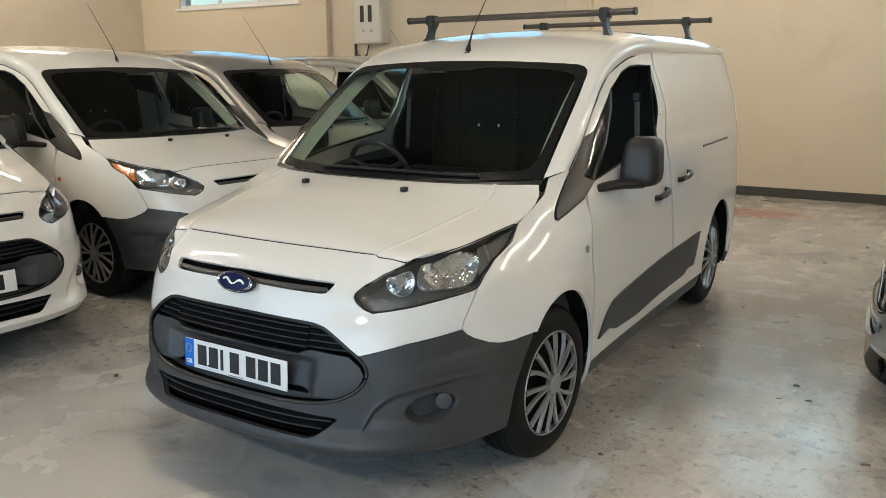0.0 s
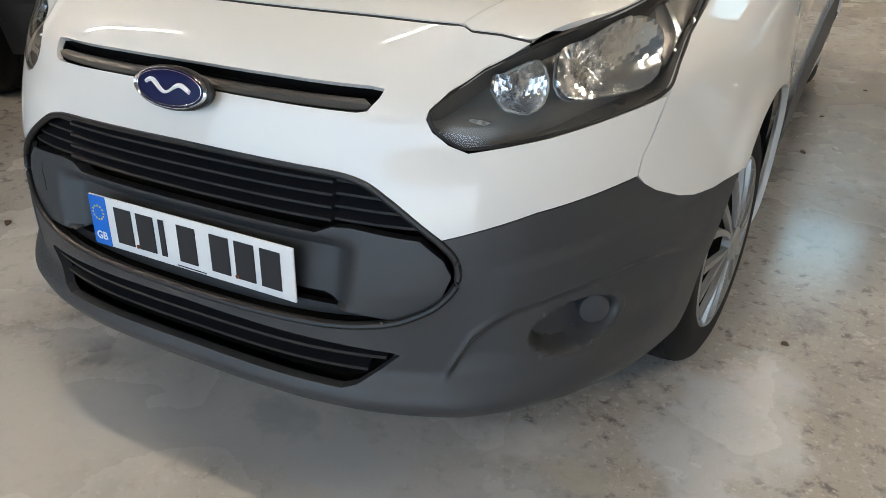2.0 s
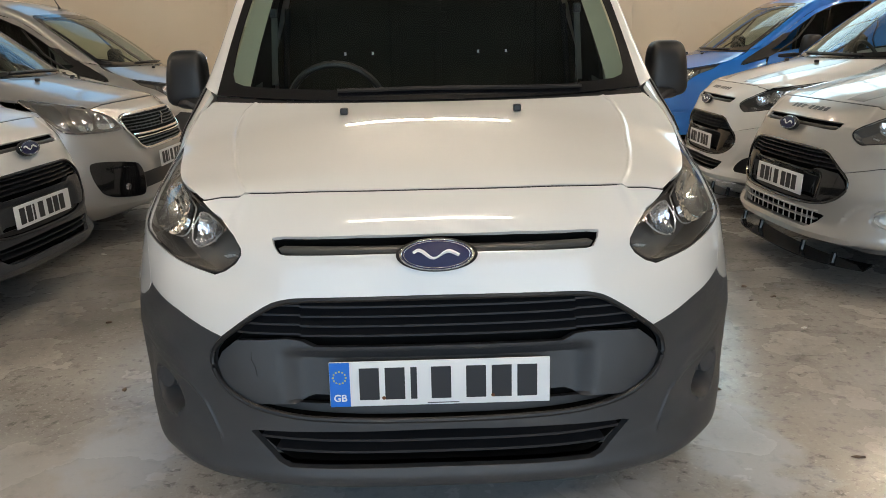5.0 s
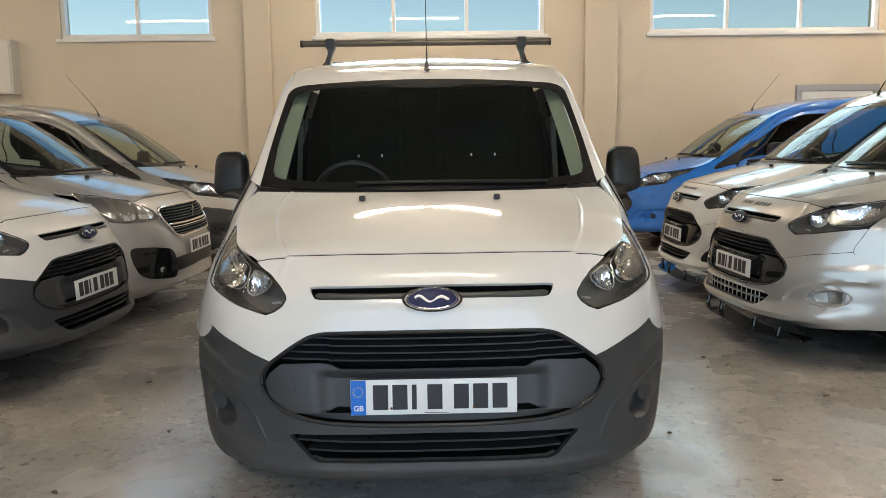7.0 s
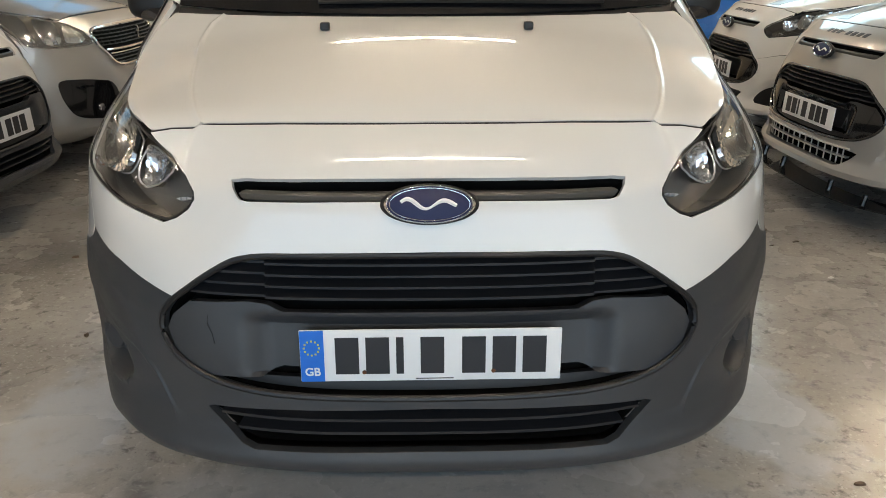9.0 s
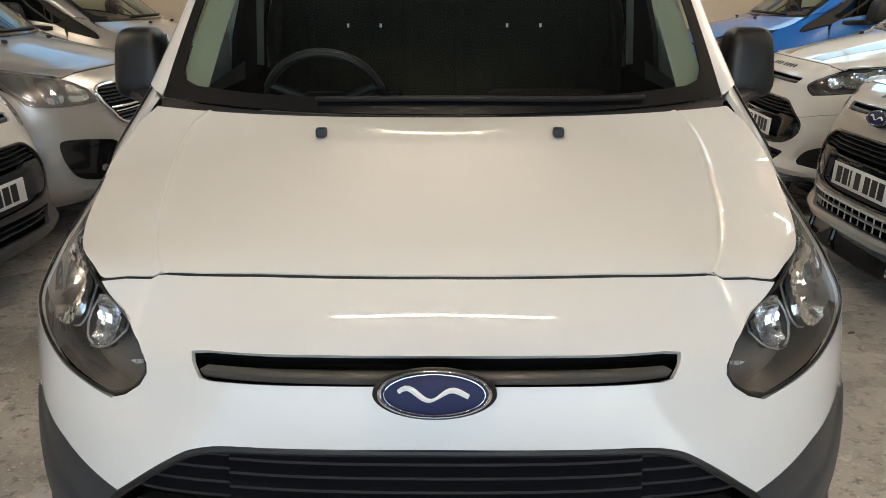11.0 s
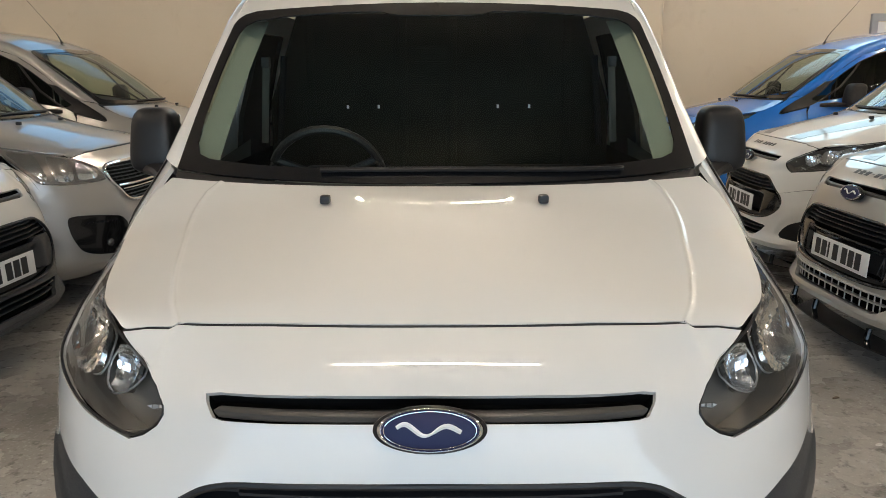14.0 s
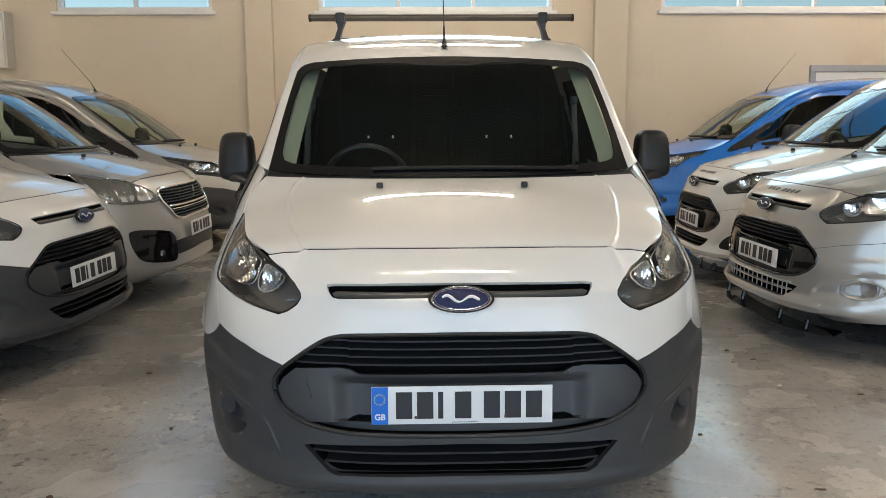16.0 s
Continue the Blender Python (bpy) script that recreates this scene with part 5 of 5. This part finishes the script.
    ay, az = 1.707, 1.668
    part("aerial", tube([(0, ay, az - .004), (0, ay + .004, az + .012), (0, ay + .018, az + .05), (0, ay + .05 , az + .11)], [.020, .016, .006, .0045], 10), BLACK, root)
    part("aerial_rod", tube([(0, ay + .05, az + .11), (0, ay + .05 + (.30 if aerial else .1), az + .47)], [.0030, .0018], 6), BLACK, root)
    if bars:
        for by, bz in ((2.23, 1.879), (3.85, 1.925)):
            bar = part("roof_bar", tube([(-.705, by, bz), (.705, by, bz)], .024, 12, flat=.75), STEEL, root, "dark grey steel roof bar")
            for s in (1, -1):
                bm = bmesh.new()
                rows = []
                for q, (cx, hw, hy) in enumerate(((.575, .030, .045), (.562, .014, .030), (.548, .012, .026), (.540, .022, .034))):
                    zz = bz - .135 + (.0, .03, .075, .115)[q]
                    rows.append([bm.verts.new((s * (cx + dx * hw), by + dy * hy, zz)) for dx, dy in ((-1, -1), (1, -1), (1, 1), (-1, 1))])
                for a, b in zip(rows, rows[1:]):
                    for q in range(4):
                        bm.faces.new((a[q], a[(q + 1) % 4], b[(q + 1) % 4], b[q]))
                bm.faces.new(rows[0][::-1])
                bm.faces.new(rows[-1])
                bmesh.ops.recalc_face_normals(bm, faces=bm.faces)
                part("bar_foot", bm, BLACK, bar)
                part("bar_clamp", box((s * .545 - .026, by - .04, bz - .032), (s * .545 + .026, by + .04, bz + .026), .012), BLACK, bar)
                part("bar_end_cap", tube([(s * .700, by, bz), (s * .715, by, bz)], .026, 12, flat=.78), BLACK, bar)
    plate(root, -0.010 if not rounded else -0.045, .519 if not rounded else .545, blue=plate_blue)
    if sport:
        part("front_splitter", splitter(0.03, 0.150, 0.163, 3.1), GLOSSBLACK, root, "black splitter under the bumper")
        for s in (-1, 1):
            for x in (.25, .52):
                part("splitter_stay", tube([(x * s, .03 + .1 * x * x, .215), (x * s, .02 + .1 * x * x, .163)], .014, 8), GLOSSBLACK, root)
            part("fog_bezel", strip_line(f, [(3.66 + .52 * math.cos(q), .424 + .048 * math.sin(q)) for q in [2 * math.pi * i / 20 for i in range(20)]], -0.004, .006, 6, True, (s,)), lower, root)
    if stripe:
        for s in (1, -1):
            part("bonnet_stripe", patch([(.30, .05), (.52, .05), (.60, .97), (.36, .97)], bonnet_at, .05, .05, off=0.0012, lip=0.001, sides=(s,)), stripe, root, "dark bonnet stripe")
    root.matrix_world = where
    return root


def cab_dash():
    """Moulded top of the dashboard with an instrument hood and a centre hump."""
    bm = bmesh.new()
    rows = []
    for j in range(9):
        y = 0.93 + j * 0.06
        row = []
        for i in range(29):
            x = -.74 + i * 1.48 / 28
            z = 1.055 - 0.02 * j / 8 - 0.4 * max(0, j / 8 - .7) + 0.05 * math.exp(-((x + .36) / .20) ** 2) * smoothstep(2, 6, j) + 0.025 * math.exp(-(x / .16) ** 2) * smoothstep(1, 6, j)
            row.append(bm.verts.new((x * (1 - .0 * j), y + 0.12 * (x / .74) ** 2 * (1 - j / 9), z)))
        rows.append(row)
    rows.append([bm.verts.new((v.co.x, v.co.y + .02, .6)) for v in rows[-1]])
    for a, b in zip(rows, rows[1:]):
        for i in range(28):
            bm.faces.new((a[i], a[i + 1], b[i + 1], b[i]))
    return bm


STEEL = material("dark_steel", (0.10, 0.09, 0.08), 0.45, 0.6, vary=0.2, scale=60, stain=0.2, stain_scale=8)

STRIPE = material("grey_stripe_vinyl", (0.16, 0.155, 0.15), 0.3, coat=0.6, vary=0)

# ---- the vans ----
main_van = van(WHITE, pose(0, 0, 0), "clean white panel van with dark plastic bumper and roof bars", "main van", bars=True, near=True, plate_blue=True)
van(WHITE, pose(-1.97, 2.23, 0, 0, 0, 86.6), "white panel van with dark bumper parked nose out", fine_step=1.7, amber=True)
van(WHITE, pose(-1.92, 0.02, 0, 0, 0, 84), "white panel van with painted bumper parked nose out", fine_step=1.7, lower=WHITE)
van(SILVER, pose(-1.90, 4.02, 0, 0, 0, 89), "silver panel van with chrome edged grille parked nose out", fine_step=1.7, lower=SILVER, rounded=True)
van(SILVER, pose(-2.0, 6.7, 0, 0, 0, 88), "silver panel van parked against the back wall", fine_step=1.7)
van(SILVER, pose(1.97, 2.6, 0, 0, 0, -88), "silver panel van with sport bumper and bonnet stripes", fine_step=1.5, lower=SILVER, sport=True, stripe=STRIPE)
van(WHITE, pose(2.15, 4.42, 0, 0, 0, -92), "white panel van with sport bumper and bonnet stripes", fine_step=1.7, lower=WHITE, sport=True, stripe=STRIPE)
van(BLUE, pose(2.4, 7.6, 0, 0, 0, -90), "bright blue panel van parked by the back wall", fine_step=1.7, lower=BLUE)

# ---- loose and fixed things on the walls and floor ----


def meter_cabinet():
    """Grey steel electricity cabinet with its pipe and cable."""
    root = new("meter_cabinet")
    root.location = (-6.24, BACK, 2.08)
    tagged(root, "grey steel electricity cabinet with a looped cable", "electrical cabinet")
    part("body", box((0, -0.22, 0), (0.56, -0.002, 0.74), 0.012), BOXGREY, root, smooth=False)
    part("lid", box((0.02, -0.238, 0.02), (0.54, -0.222, 0.72), 0.008), BOXGREY, root, smooth=False)
    for x in (0.15, 0.31):
        part("window_slot", box((x, -0.246, 0.34), (x + 0.075, -0.239, 0.60), 0.003), BLACK, root, smooth=False)
    for x in (0.2, 0.36):
        part("latch", box((x, -0.25, 0.18), (x + 0.03, -0.239, 0.22), 0.003), SATIN, root)
    part("conduit", tube([(-0.10, -0.05, -0.25), (-0.10, -0.05, 2.6)], 0.022, 10), BLACK, root, "black conduit")
    part("cable", tube([(-0.10, -0.05, -0.05), (-0.06, -0.06, -0.17), (0.06, -0.08, -0.22), (0.17, -0.10, -0.18), (0.22, -0.11, -0.02)], 0.014, 8), BLACK, root, "black looped cable")


meter_cabinet()

LEAF = material("dry_leaf", (0.10, 0.065, 0.04), 0.8, vary=0.2)
CHIP = material("paint_chip", (0.75, 0.73, 0.70), 0.6, vary=0.1)
rng = random.Random(7)
spots = [(1.064, 2.585, 1), (-2.12, 3.25, 1), (1.68, 1.6, 1)]
spots += [(rng.uniform(0.9, 2.2), rng.uniform(-0.6, 6.5), 0) for _ in range(17)] + [(rng.uniform(-1.9, -0.9), rng.uniform(-1, 4), 0) for _ in range(5)] + [(rng.uniform(-0.9, 1.5), rng.uniform(-1.2, -0.2), 0) for _ in range(3)]
for x, y, pale in spots:
    bm = bmesh.new()
    n = rng.randint(5, 7)
    size = rng.uniform(0.012, 0.028) if not pale else 0.032
    ring = []
    for i in range(n):
        a = 2 * math.pi * i / n
        r = size * rng.uniform(0.5, 1.0)
        ring.append((r * math.cos(a), 0.5 * r * math.sin(a), rng.uniform(0.002, 0.008 if not pale else 0.003)))
    low = [bm.verts.new((px, py, 0.0)) for px, py, _ in ring]
    top = [bm.verts.new((px * 0.9, py * 0.9, pz)) for px, py, pz in ring]
    bm.faces.new(top)
    bm.faces.new(low[::-1])
    for i in range(n):
        bm.faces.new((low[i], low[(i + 1) % n], top[(i + 1) % n], top[i]))
    ob = link("paint_flake" if pale else "leaf_scrap", bm, CHIP if pale else LEAF, smooth=False)
    ob.matrix_world = pose(x, y, 0.0005, 0, 0, rng.uniform(0, 360))
    tagged(ob, "white flake lying on the concrete floor" if pale else "curled brown scrap lying on the concrete", "litter", "litter on the floor")
